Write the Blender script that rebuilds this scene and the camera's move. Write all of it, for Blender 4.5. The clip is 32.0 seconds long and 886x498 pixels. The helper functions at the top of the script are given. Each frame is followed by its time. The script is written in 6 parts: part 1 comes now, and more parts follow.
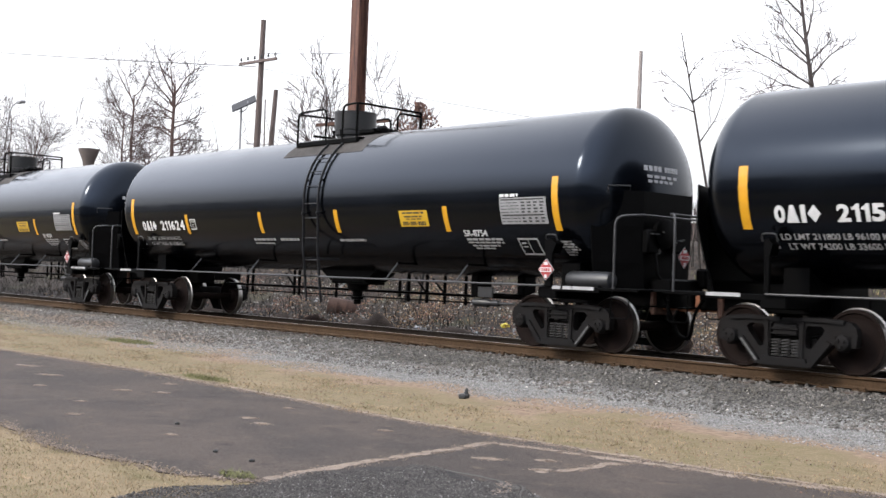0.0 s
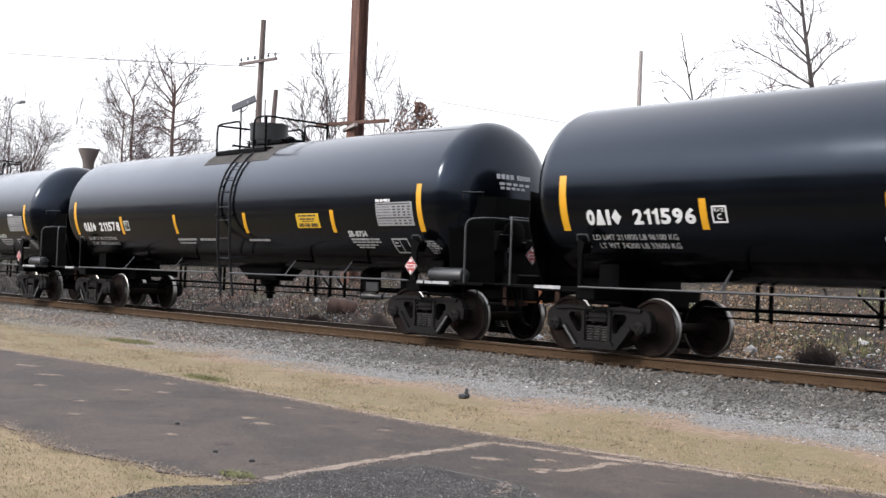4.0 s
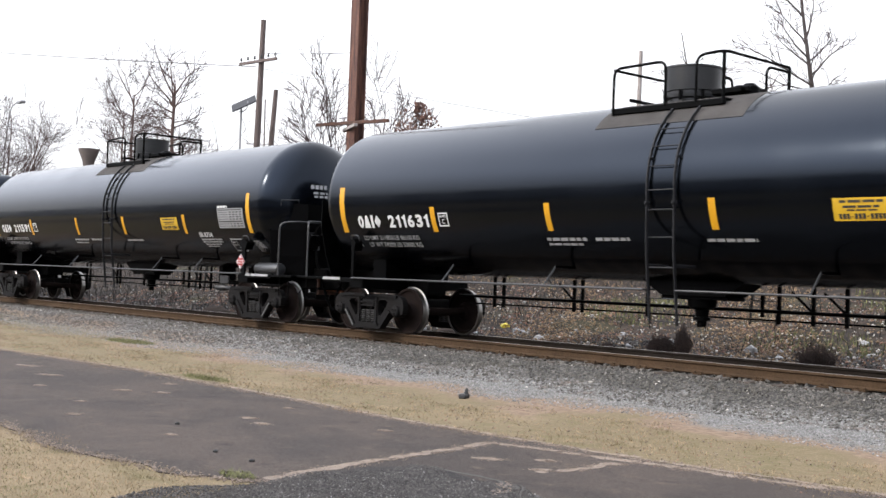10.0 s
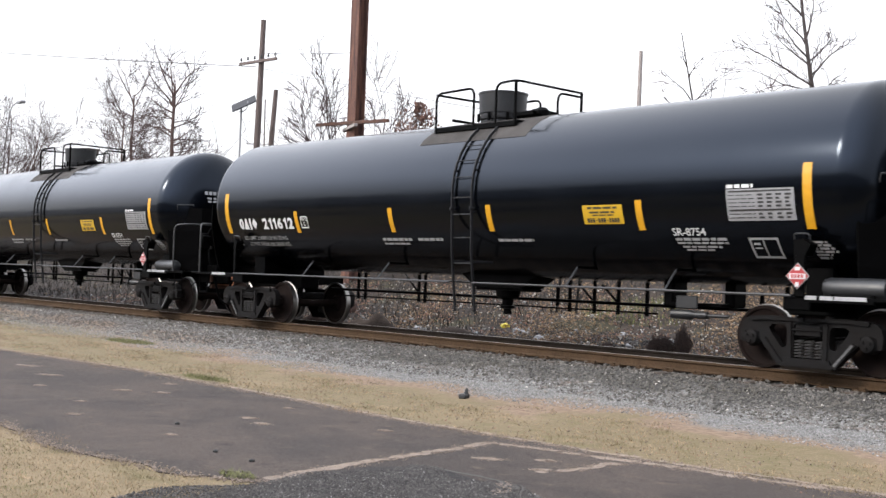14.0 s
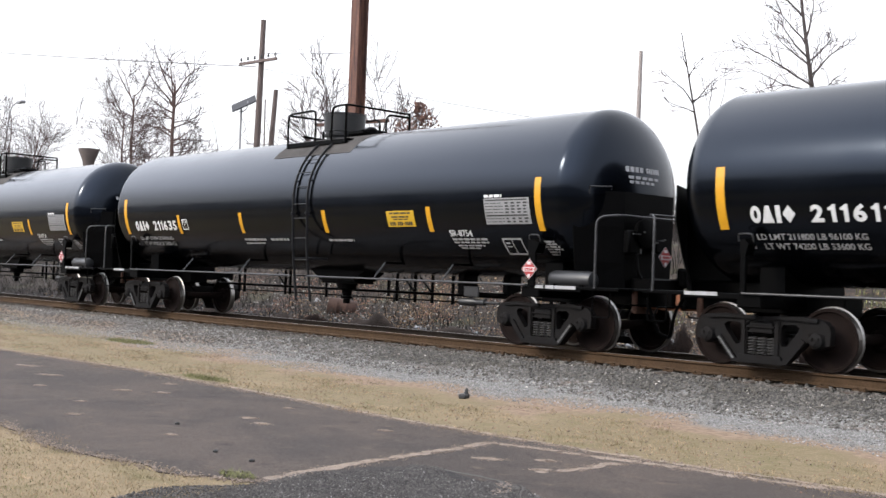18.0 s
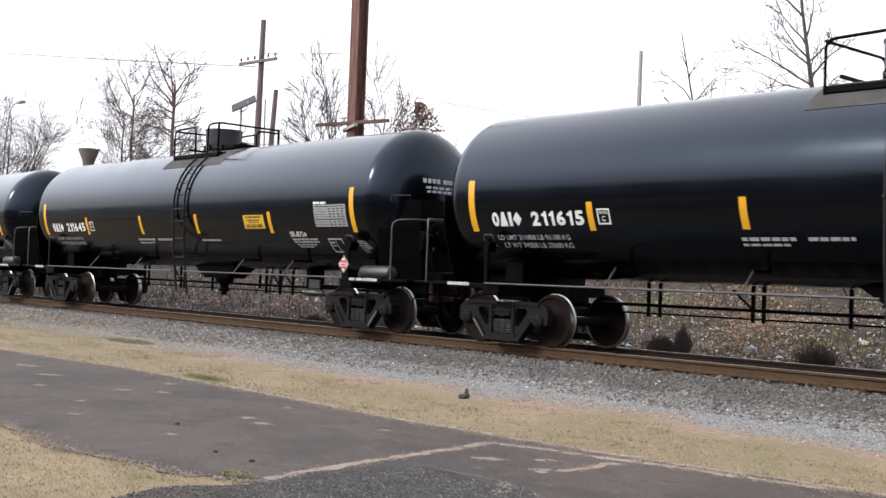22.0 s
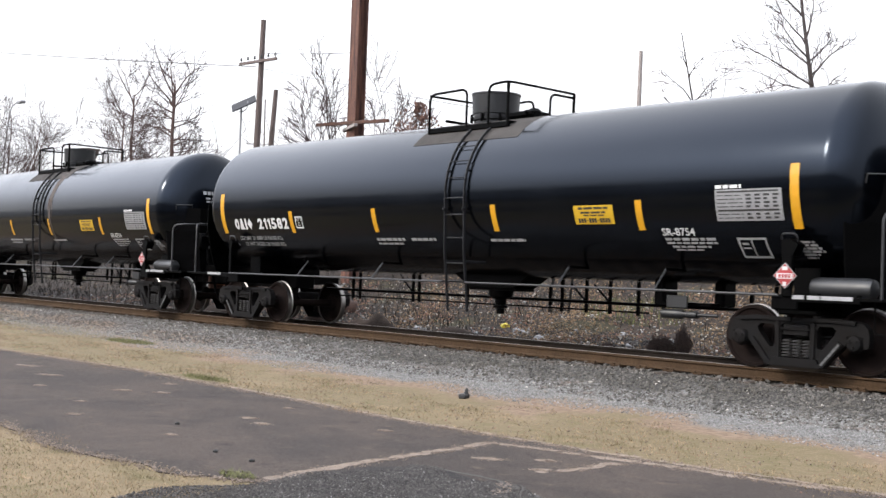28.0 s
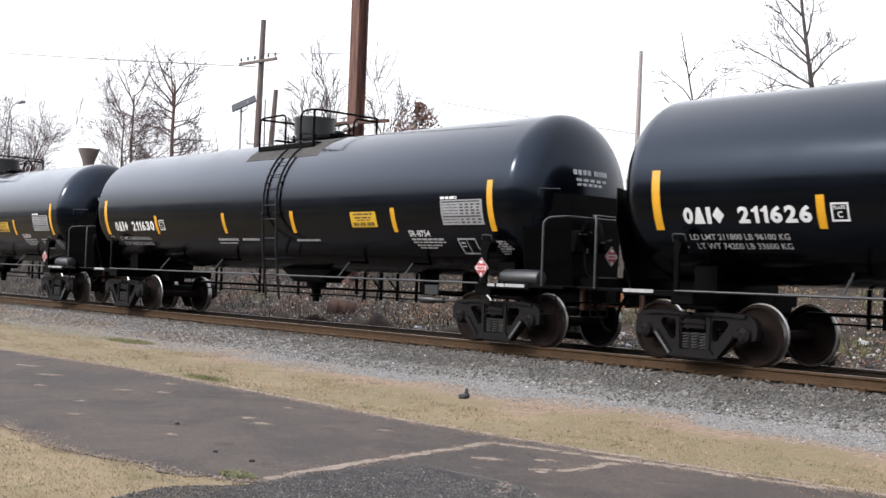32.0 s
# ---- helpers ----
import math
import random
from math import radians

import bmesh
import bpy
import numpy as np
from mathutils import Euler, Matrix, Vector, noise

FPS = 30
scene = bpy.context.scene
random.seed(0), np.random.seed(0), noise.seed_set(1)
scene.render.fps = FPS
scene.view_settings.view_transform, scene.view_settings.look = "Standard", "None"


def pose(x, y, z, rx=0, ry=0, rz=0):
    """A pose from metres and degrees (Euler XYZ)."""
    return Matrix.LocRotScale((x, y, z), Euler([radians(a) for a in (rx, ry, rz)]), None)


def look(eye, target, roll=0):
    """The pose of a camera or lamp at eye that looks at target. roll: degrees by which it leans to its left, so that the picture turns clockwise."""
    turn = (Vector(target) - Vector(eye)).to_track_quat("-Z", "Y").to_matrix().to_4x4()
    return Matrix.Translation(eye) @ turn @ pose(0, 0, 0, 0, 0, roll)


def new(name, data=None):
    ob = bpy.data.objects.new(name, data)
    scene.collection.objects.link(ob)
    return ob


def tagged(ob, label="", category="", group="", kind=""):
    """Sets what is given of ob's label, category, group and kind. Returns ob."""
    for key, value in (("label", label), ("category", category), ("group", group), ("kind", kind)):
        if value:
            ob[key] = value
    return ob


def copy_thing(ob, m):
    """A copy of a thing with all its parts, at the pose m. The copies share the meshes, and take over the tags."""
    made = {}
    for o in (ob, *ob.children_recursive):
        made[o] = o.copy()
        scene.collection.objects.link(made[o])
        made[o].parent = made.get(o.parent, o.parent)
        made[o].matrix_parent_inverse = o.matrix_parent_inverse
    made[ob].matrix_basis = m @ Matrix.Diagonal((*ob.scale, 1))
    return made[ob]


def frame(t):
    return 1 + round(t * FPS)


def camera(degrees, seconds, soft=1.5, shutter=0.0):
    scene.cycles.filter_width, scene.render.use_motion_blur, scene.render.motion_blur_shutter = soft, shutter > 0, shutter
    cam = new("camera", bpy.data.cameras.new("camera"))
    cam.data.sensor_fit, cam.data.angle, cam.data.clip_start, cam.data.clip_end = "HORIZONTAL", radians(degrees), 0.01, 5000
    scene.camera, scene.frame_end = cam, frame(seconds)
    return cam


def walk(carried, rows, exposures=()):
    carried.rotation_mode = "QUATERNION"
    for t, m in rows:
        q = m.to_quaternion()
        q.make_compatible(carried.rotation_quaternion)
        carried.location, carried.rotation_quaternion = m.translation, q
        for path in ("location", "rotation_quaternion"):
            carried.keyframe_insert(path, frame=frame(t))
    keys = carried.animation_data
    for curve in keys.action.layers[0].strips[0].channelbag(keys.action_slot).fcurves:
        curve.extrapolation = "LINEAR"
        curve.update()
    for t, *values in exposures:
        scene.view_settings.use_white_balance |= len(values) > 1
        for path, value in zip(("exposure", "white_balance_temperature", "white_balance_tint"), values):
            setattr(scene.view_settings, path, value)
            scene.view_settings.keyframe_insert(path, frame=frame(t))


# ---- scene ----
# The eye stands still beside the line, 1.55 m above the asphalt.
EYE = Vector((0.0, -15.676, 1.547))
WAY = Vector((-0.74124, 0.67075, 0.02573))
cam = camera(42.04, 32.0, soft=1.45, shutter=0.1)
STAND = look(EYE, EYE + WAY * 10, 2.137)
walk(cam, [(0.0, STAND), (32.0, STAND)], [(0.0, 0.82), (32.0, 0.82)])

# ---- light: thin bright overcast, the sun a soft disc behind the viewer ----
world = bpy.data.worlds.new("hazy_sky")
scene.world = world
world.use_nodes = True
wn, wl = world.node_tree.nodes, world.node_tree.links
sky = wn.new("ShaderNodeTexSky")
sky.sky_type, sky.sun_disc = "NISHITA", False
sky.sun_elevation, sky.sun_rotation = radians(34), radians(202)
sky.air_density, sky.dust_density, sky.ozone_density = 1.0, 6.0, 1.0
pale = wn.new("ShaderNodeHueSaturation")
pale.inputs["Saturation"].default_value = 0.05
wl.new(sky.outputs[0], pale.inputs["Color"])
haze = wn.new("ShaderNodeMix")
haze.data_type = "RGBA"
haze.inputs[0].default_value = 0.80
# thin overcast: white at the horizon, brighter and bluer overhead
veil = wn.new("ShaderNodeMix")
veil.data_type = "RGBA"
veil.inputs[6].default_value = (6.55, 6.65, 6.95, 1)
veil.inputs[7].default_value = (19.0, 20.1, 23.0, 1)
height = wn.new("ShaderNodeSeparateXYZ")
wl.new(wn.new("ShaderNodeTexCoord").outputs["Generated"], height.inputs[0])
climb = wn.new("ShaderNodeMapRange")
climb.interpolation_type = "SMOOTHSTEP"
climb.inputs["From Min"].default_value, climb.inputs["From Max"].default_value = 0.05, 0.45
wl.new(height.outputs[2], climb.inputs[0])
# the veil is brightest on the sun's side of the sky
side = wn.new("ShaderNodeVectorMath")
side.operation = "DOT_PRODUCT"
side.inputs[1].default_value = (-0.314, -0.770, 0.556)
wl.new(height.inputs[0].links[0].from_socket, side.inputs[0])
glare = wn.new("ShaderNodeMapRange")
for key, v in (("From Min", 0.12), ("From Max", 0.75), ("To Min", 0.22), ("To Max", 1.0)):
    glare.inputs[key].default_value = v
wl.new(side.outputs["Value"], glare.inputs[0])
share = wn.new("ShaderNodeMath")
share.operation = "MULTIPLY"
wl.new(climb.outputs[0], share.inputs[0])
wl.new(glare.outputs[0], share.inputs[1])
wl.new(share.outputs[0], veil.inputs[0])
wl.new(veil.outputs[2], haze.inputs[7])
wl.new(pale.outputs[0], haze.inputs[6])
wl.new(haze.outputs[2], wn["Background"].inputs["Color"])
wn["Background"].inputs["Strength"].default_value = 0.13
sun = new("sun", bpy.data.lights.new("sun", "SUN"))
sun.data.energy, sun.data.angle, sun.data.color = 1.8, radians(12), (1.0, 0.90, 0.76)
sun.matrix_world = look((0, 0, 60), (0.314 * 60, 0.770 * 60, 60 - 0.556 * 60))


# ---- materials ----
def mat(name, color, rough=0.6, metal=0.0, vary=0.25, scale=6.0, fine=60.0, bump=0.2, second=None, amount=0.5, spec=0.5, coat=0.0, per_piece=0.0, coords="Object", grow=None):
    """Base colour with variation at two scales, a second colour in patches, and fine relief."""
    m = bpy.data.materials.new(name)
    m.use_nodes = True
    n, l = m.node_tree.nodes, m.node_tree.links
    b = n["Principled BSDF"]
    tc = n.new("ShaderNodeTexCoord")
    src = tc.outputs[coords]
    if grow:
        mp = n.new("ShaderNodeMapping")
        mp.inputs["Scale"].default_value = grow
        l.new(src, mp.inputs[0])
        src = mp.outputs[0]
    big, small = n.new("ShaderNodeTexNoise"), n.new("ShaderNodeTexNoise")
    for t, s, d in ((big, scale, 4), (small, fine, 3)):
        t.inputs["Scale"].default_value, t.inputs["Detail"].default_value = s, d
        l.new(src, t.inputs["Vector"])
    ramp = n.new("ShaderNodeValToRGB")
    ramp.color_ramp.elements[0].position, ramp.color_ramp.elements[1].position = 0.35, 0.65
    l.new(big.outputs[0], ramp.inputs[0])
    sec = second or tuple(c * (1 - vary) for c in color)
    mix = n.new("ShaderNodeMix")
    mix.data_type = "RGBA"
    mix.inputs[6].default_value, mix.inputs[7].default_value = (*color, 1), (*sec, 1)
    amt = n.new("ShaderNodeMath")
    amt.operation = "MULTIPLY"
    amt.inputs[1].default_value = amount if second else 1.0
    l.new(ramp.outputs[0], amt.inputs[0])
    l.new(amt.outputs[0], mix.inputs[0])
    hs = n.new("ShaderNodeHueSaturation")
    mr = n.new("ShaderNodeMapRange")
    mr.inputs["From Min"].default_value, mr.inputs["From Max"].default_value = 0.25, 0.75
    mr.inputs["To Min"].default_value, mr.inputs["To Max"].default_value = 1 - vary, 1 + vary
    l.new(small.outputs[0], mr.inputs[0])
    val = mr.outputs[0]
    if per_piece:
        gi = n.new("ShaderNodeNewGeometry")
        pr = n.new("ShaderNodeMapRange")
        pr.inputs["To Min"].default_value, pr.inputs["To Max"].default_value = 1 - per_piece, 1 + per_piece
        l.new(gi.outputs["Random Per Island"], pr.inputs[0])
        mu = n.new("ShaderNodeMath")
        mu.operation = "MULTIPLY"
        l.new(val, mu.inputs[0])
        l.new(pr.outputs[0], mu.inputs[1])
        val = mu.outputs[0]
    l.new(val, hs.inputs["Value"])
    l.new(mix.outputs[2], hs.inputs["Color"])
    l.new(hs.outputs[0], b.inputs["Base Color"])
    rr = n.new("ShaderNodeMapRange")
    rr.inputs["To Min"].default_value, rr.inputs["To Max"].default_value = max(0.05, rough - 0.12), min(1, rough + 0.12)
    l.new(big.outputs[0], rr.inputs[0])
    l.new(rr.outputs[0], b.inputs["Roughness"])
    b.inputs["Metallic"].default_value = metal
    b.inputs["Specular IOR Level"].default_value = spec
    b.inputs["Coat Weight"].default_value = coat
    if bump:
        bp = n.new("ShaderNodeBump")
        bp.inputs["Strength"].default_value, bp.inputs["Distance"].default_value = bump, 0.02
        l.new(small.outputs[0], bp.inputs["Height"])
        l.new(bp.outputs[0], b.inputs["Normal"])
    return m


TANK = mat("satin_black_tank_paint", (0.000592, 0.00074, 0.00111), 0.18, vary=0.15, scale=0.7, fine=5, bump=0.006, second=(0.000888, 0.001036, 0.00148), amount=0.6, spec=0.265)
TANK.node_tree.nodes["Principled BSDF"].inputs["Specular Tint"].default_value = (0.64, 0.77, 1.0, 1)
FRAME = mat("black_frame_paint", (0.000814, 0.000814, 0.000888), 0.5, vary=0.3, scale=2, fine=30, bump=0.1, spec=0.035)
LADDER = mat("dull_grey_black_ladder_paint", (0.014, 0.014, 0.0155), 0.55, vary=0.3, scale=3, fine=30, bump=0.1, spec=0.15)
# a lighter black than the frame paint, for the manway housing
DOME = mat("dull_grey_black_dome_paint", (0.0095, 0.0098, 0.011), 0.42, vary=0.3, scale=4, fine=30, bump=0.1, spec=0.35)
GRIT = mat("rough_anti_slip_coating", (0.04588, 0.04144, 0.03848), 0.9, vary=0.3, scale=3, fine=90, bump=0.4, spec=0.2)
TRUCK = mat("grimy_cast_steel", (0.0033, 0.0031, 0.0033), 0.7, vary=0.4, scale=4, fine=40, bump=0.3, second=(0.005, 0.0033, 0.0026), spec=0.12)
WHEEL = mat("rust_brown_wheel_steel", (0.0088, 0.0055, 0.0046), 0.8, vary=0.3, scale=5, fine=50, bump=0.2, second=(0.00518, 0.003848, 0.0037), spec=0.06)
TREAD = mat("polished_tread_steel", (0.222, 0.2109, 0.1998), 0.38, 1.0, vary=0.12, scale=8, fine=60, bump=0.05)
SPRING = mat("worn_spring_steel", (0.02516, 0.02368, 0.02294), 0.6, 0.2, vary=0.3, bump=0.1)
RAILGREY = mat("dusty_grey_handrail_paint", (0.013, 0.013, 0.0145), 0.5, vary=0.25, scale=3, fine=30, bump=0.05)
CYLGREY = mat("dull_dark_grey_cylinder_paint", (0.0095, 0.01, 0.0115), 0.45, vary=0.2, scale=4, fine=30, bump=0.05)
WHITE = mat("white_stencil_paint", (0.444, 0.444, 0.444), 0.6, vary=0.1, scale=9, fine=50, bump=0)
DIMWHITE = mat("dusty_white_stencil_paint", (0.2516, 0.2516, 0.2553), 0.6, vary=0.2, scale=9, fine=50, bump=0)
TABLE = mat("pale_grey_data_panel", (0.19, 0.19, 0.195), 0.6, vary=0.12, scale=9, fine=50, bump=0)
BLACKINK = mat("black_ink", (0.0111, 0.0111, 0.0111), 0.6, vary=0.1, bump=0)
YELLOW = mat("yellow_reflective_tape", (0.444, 0.2146, 0.00296), 0.45, vary=0.08, scale=6, fine=40, bump=0)
YSIGN = mat("yellow_decal", (0.407, 0.2442, 0.00592), 0.5, vary=0.06, scale=6, fine=40, bump=0)
RED = mat("red_placard", (0.259, 0.01332, 0.01628), 0.5, vary=0.15, bump=0)
DARKRUST = mat("dark_rusty_plate", (0.075, 0.033, 0.02), 0.85, vary=0.4, scale=7, fine=40, bump=0.4, second=(0.0222, 0.0148, 0.01184))
DULLMARK = mat("grimy_pale_paint", (0.075, 0.075, 0.075), 0.7, vary=0.3, scale=9, fine=50, bump=0)
ORANGE = mat("rusty_coupler_steel", (0.24, 0.088, 0.04), 0.85, vary=0.4, scale=7, fine=40, bump=0.4, second=(0.0518, 0.0296, 0.0222))
RUBBER = mat("black_hose_rubber", (0.0148, 0.0148, 0.0148), 0.7, vary=0.2, bump=0.1)
RAIL = mat("rusty_rail_web", (0.04884, 0.0296, 0.01628), 0.9, vary=0.3, scale=3, fine=40, bump=0.3, second=(0.0296, 0.01924, 0.01184), spec=0.12)
RAILTOP = mat("worn_rail_head", (0.222, 0.1998, 0.185), 0.4, 0.8, vary=0.15, scale=4, fine=40, bump=0.05)
TIE = mat("weathered_creosote_wood", (0.0333, 0.02368, 0.01702), 0.9, vary=0.35, scale=5, fine=50, bump=0.5, second=(0.0518, 0.037, 0.0259))
STONE = mat("crushed_grey_stone", (0.08288, 0.07696, 0.06882), 0.9, vary=0.25, scale=1.3, fine=40, bump=0.3, second=(0.06216, 0.0555, 0.04662), amount=0.8, per_piece=0.55)
WHITESTONE = mat("pale_quartz_stone", (0.3108, 0.2886, 0.259), 0.85, vary=0.15, scale=6, fine=40, bump=0.2, per_piece=0.35)
COLUMN = mat("rusted_column_steel", (0.118, 0.05, 0.031), 0.85, vary=0.4, scale=2.2, fine=22, bump=0.4, second=(0.03, 0.0125, 0.0105), amount=0.9, grow=(4, 4, 0.35))
POLE = mat("grey_weathered_pole_wood", (0.1036, 0.0777, 0.0703), 0.9, vary=0.3, scale=3, fine=30, bump=0.4, grow=(4, 4, 0.4))
BARK = mat("grey_brown_bark", (0.0518, 0.04144, 0.03922), 0.95, vary=0.3, scale=4, fine=40, bump=0.4)
REDBARK = mat("reddish_brown_bark", (0.074, 0.04292, 0.03552), 0.95, vary=0.3, scale=4, fine=40, bump=0.4)
TWIG = mat("thin_twig_bark", (0.075, 0.053, 0.052), 0.95, vary=0.25, scale=2, fine=10, bump=0)
BRUSH = mat("dead_brush_stalks", (0.0125, 0.0088, 0.0068), 0.95, vary=0.3, scale=0.6, fine=6, bump=0, per_piece=0.65)
PALEPOLE = mat("pale_bleached_pole_wood", (0.2442, 0.2146, 0.1998), 0.9, vary=0.2, scale=3, fine=30, bump=0.3, grow=(4, 4, 0.4))
SPOT = mat("worn_dusty_asphalt", (0.0851, 0.07252, 0.06512), 0.95, vary=0.3, scale=9, fine=60, bump=0.3)
DARKWEED = mat("dark_dead_weed", (0.047, 0.029, 0.023), 0.95, vary=0.3, scale=2, fine=8, bump=0, per_piece=0.4)
DRYGRASS = mat("straw_dry_grass", (0.262, 0.186, 0.116), 0.95, vary=0.45, scale=3.0, fine=14, bump=0, second=(0.12, 0.097, 0.05), amount=1.0, per_piece=0.38)
FRESH = mat("bright_green_grass", (0.118, 0.122, 0.045), 0.9, vary=0.25, scale=3, fine=9, bump=0, per_piece=0.4)
GREEN = mat("olive_green_grass", (0.105, 0.108, 0.04), 0.9, vary=0.25, scale=3, fine=9, bump=0, per_piece=0.4)
LEAF = mat("brown_withered_leaves", (0.1776, 0.0925, 0.0666), 0.9, vary=0.3, scale=3, fine=9, bump=0, per_piece=0.5)
LITTERLEAF = mat("fallen_tan_leaves", (0.185, 0.1221, 0.0703), 0.9, vary=0.3, scale=3, fine=9, bump=0, per_piece=0.6)
TRASH = mat("dirty_white_plastic", (0.222, 0.222, 0.222), 0.6, vary=0.15, scale=8, fine=30, bump=0.2)
YTRASH = mat("yellow_plastic", (0.481, 0.3848, 0.0222), 0.5, vary=0.15, scale=8, fine=30, bump=0.2)
RUSTDRUM = mat("orange_rust", (0.042, 0.018, 0.0105), 0.9, vary=0.4, scale=5, fine=30, bump=0.4)
PANEL = mat("dusty_solar_glass", (0.0222, 0.0222, 0.02516), 0.7, vary=0.1, bump=0, spec=0.2)
ALU = mat("dull_galvanised_steel", (0.222, 0.222, 0.2294), 0.5, 0.6, vary=0.15, bump=0.05)
PALEPATCH = mat("pale_mortar_and_dust", (0.1739, 0.1347, 0.1058), 0.95, vary=0.25, scale=6, fine=50, bump=0.3)
CHIP = mat("loose_dark_chippings", (0.05476, 0.04958, 0.04662), 0.9, vary=0.3, scale=6, fine=60, bump=0.5, per_piece=0.7)
HOUSE = mat("pale_far_cladding", (0.37, 0.37, 0.37), 0.8, vary=0.1, scale=1, fine=5, bump=0)


# ---- mesh helpers ----
def finish(name, bm, material, smooth=False):
    me = bpy.data.meshes.new(name)
    bm.normal_update()
    bm.to_mesh(me)
    bm.free()
    me.materials.append(material)
    if smooth:
        for f in me.polygons:
            f.use_smooth = True
        me.set_sharp_from_angle(angle=radians(40))
    return me


def part(name, bm, material, parent=None, label="", smooth=False):
    me = bm if isinstance(bm, bpy.types.Mesh) else finish(name, bm, material, smooth)
    ob = new(name, me)
    if parent:
        ob.parent = parent
    return tagged(ob, label)


def thing(name, label, category, group="", kind="", at=None):
    ob = new(name)
    ob.empty_display_size = 0.3
    if at is not None:
        ob.matrix_basis = at
    return tagged(ob, label, category, group, kind)


def box(bm, c, s, rot=None, bevel=0.0):
    m = Matrix.Translation(c) @ (rot or Matrix()) @ Matrix.Diagonal((*s, 1))
    vs = bmesh.ops.create_cube(bm, size=1, matrix=m)["verts"]
    if bevel:
        es = list({e for v in vs for e in v.link_edges})
        bmesh.ops.bevel(bm, geom=es, offset=bevel, segments=1, affect="EDGES")
    return bm


def tube(bm, pts, r, n=8, caps=True):
    pts = [Vector(p) for p in pts]
    rs = r if isinstance(r, (list, tuple)) else [r] * len(pts)
    rings, side = [], None
    for i, p in enumerate(pts):
        d = (pts[min(i + 1, len(pts) - 1)] - pts[max(i - 1, 0)]).normalized()
        if side is None:
            side = d.orthogonal().normalized()
        side = (side - d * side.dot(d)).normalized()
        up = d.cross(side)
        rings.append([bm.verts.new(p + (side * math.cos(a) + up * math.sin(a)) * rs[i]) for a in (2 * math.pi * k / n for k in range(n))])
    for a, b in zip(rings, rings[1:]):
        for k in range(n):
            bm.faces.new((a[k], a[(k + 1) % n], b[(k + 1) % n], b[k]))
    if caps:
        bm.faces.new(rings[0][::-1])
        bm.faces.new(rings[-1])
    return bm


def lathe(bm, prof, n=32, at=(0, 0, 0), axis="X", caps=True):
    """Turns a profile of (along, radius) round an axis."""
    rings = []
    for a, r in prof:
        ring = []
        for k in range(n):
            t = 2 * math.pi * k / n
            q = (a, r * math.cos(t), r * math.sin(t))
            q = q if axis == "X" else (q[1], a, q[2]) if axis == "Y" else (q[1], q[2], a)
            ring.append(bm.verts.new(Vector(at) + Vector(q)))
        rings.append(ring)
    for a, b in zip(rings, rings[1:]):
        for k in range(n):
            bm.faces.new((a[k], a[(k + 1) % n], b[(k + 1) % n], b[k]))
    if caps:
        bm.faces.new(rings[0])
        bm.faces.new(rings[-1])
    bmesh.ops.recalc_face_normals(bm, faces=bm.faces)
    return bm


def prism(bm, outline, y0, y1):
    """Extrudes an outline of (x, z) from y0 to y1."""
    a = [bm.verts.new((x, y0, z)) for x, z in outline]
    b = [bm.verts.new((x, y1, z)) for x, z in outline]
    n = len(a)
    fs = [bm.faces.new(a), bm.faces.new(b[::-1])]
    fs += [bm.faces.new((a[i], b[i], b[(i + 1) % n], a[(i + 1) % n])) for i in range(n)]
    bmesh.ops.recalc_face_normals(bm, faces=fs)
    return bm


def arc(pts, r=0.15, n=5):
    """Rounds the corners of a polyline."""
    pts = [Vector(p) for p in pts]
    out = [pts[0]]
    for a, b, c in zip(pts, pts[1:], pts[2:]):
        d = min(r, (a - b).length / 2, (c - b).length / 2)
        s, e = b + (a - b).normalized() * d, b + (c - b).normalized() * d
        out += [s.lerp(b, k / n).lerp(b.lerp(e, k / n), k / n) for k in range(n + 1)]
    return out + [pts[-1]]


class Soup:
    """Many small pieces in one mesh, quickly."""

    def __init__(self):
        self.v, self.f = [], []

    def add(self, verts, faces):
        k = len(self.v)
        self.v += [tuple(p) for p in verts]
        self.f += [tuple(i + k for i in f) for f in faces]

    def limb(self, pts, rs, n=4):
        side, k = None, len(self.v)
        for i, p in enumerate(pts):
            d = (pts[min(i + 1, len(pts) - 1)] - pts[max(i - 1, 0)]).normalized()
            side = d.orthogonal().normalized() if side is None else (side - d * side.dot(d)).normalized()
            up = d.cross(side)
            self.v += [tuple(p + (side * math.cos(a) + up * math.sin(a)) * rs[i]) for a in (2 * math.pi * j / n for j in range(n))]
        for i in range(len(pts) - 1):
            for j in range(n):
                self.f.append((k + i * n + j, k + i * n + (j + 1) % n, k + (i + 1) * n + (j + 1) % n, k + (i + 1) * n + j))

    def mesh(self, name, material):
        me = bpy.data.meshes.new(name)
        me.from_pydata(self.v, [], self.f)
        me.materials.append(material)
        return me


RT = 0.42  # height of the rail head


# ---- ground ----
def rise(x, y):
    """Height of the ground sheet."""
    z = float(flat_rise(y))
    if y > 3 and abs(x) < 200:
        z += 0.16 * noise.noise((x * 0.35, y * 0.35, 3.1)) * min(1, (y - 3) / 3)
    return z


def flat_rise(y):
    knots = ((-900, 0.0), (-7.5, 0.0), (-5.0, 0.0), (-3.2, 0.0), (-2.2, 0.13), (-1.5, 0.205), (1.5, 0.205), (2.4, 0.12), (4.0, 0.1), (6.0, 0.35), (9, 0.95), (13, 1.9), (17, 2.9), (21, 3.4), (60, 3.8), (900, 6.0))
    return np.interp(y, [k[0] for k in knots], [k[1] for k in knots])


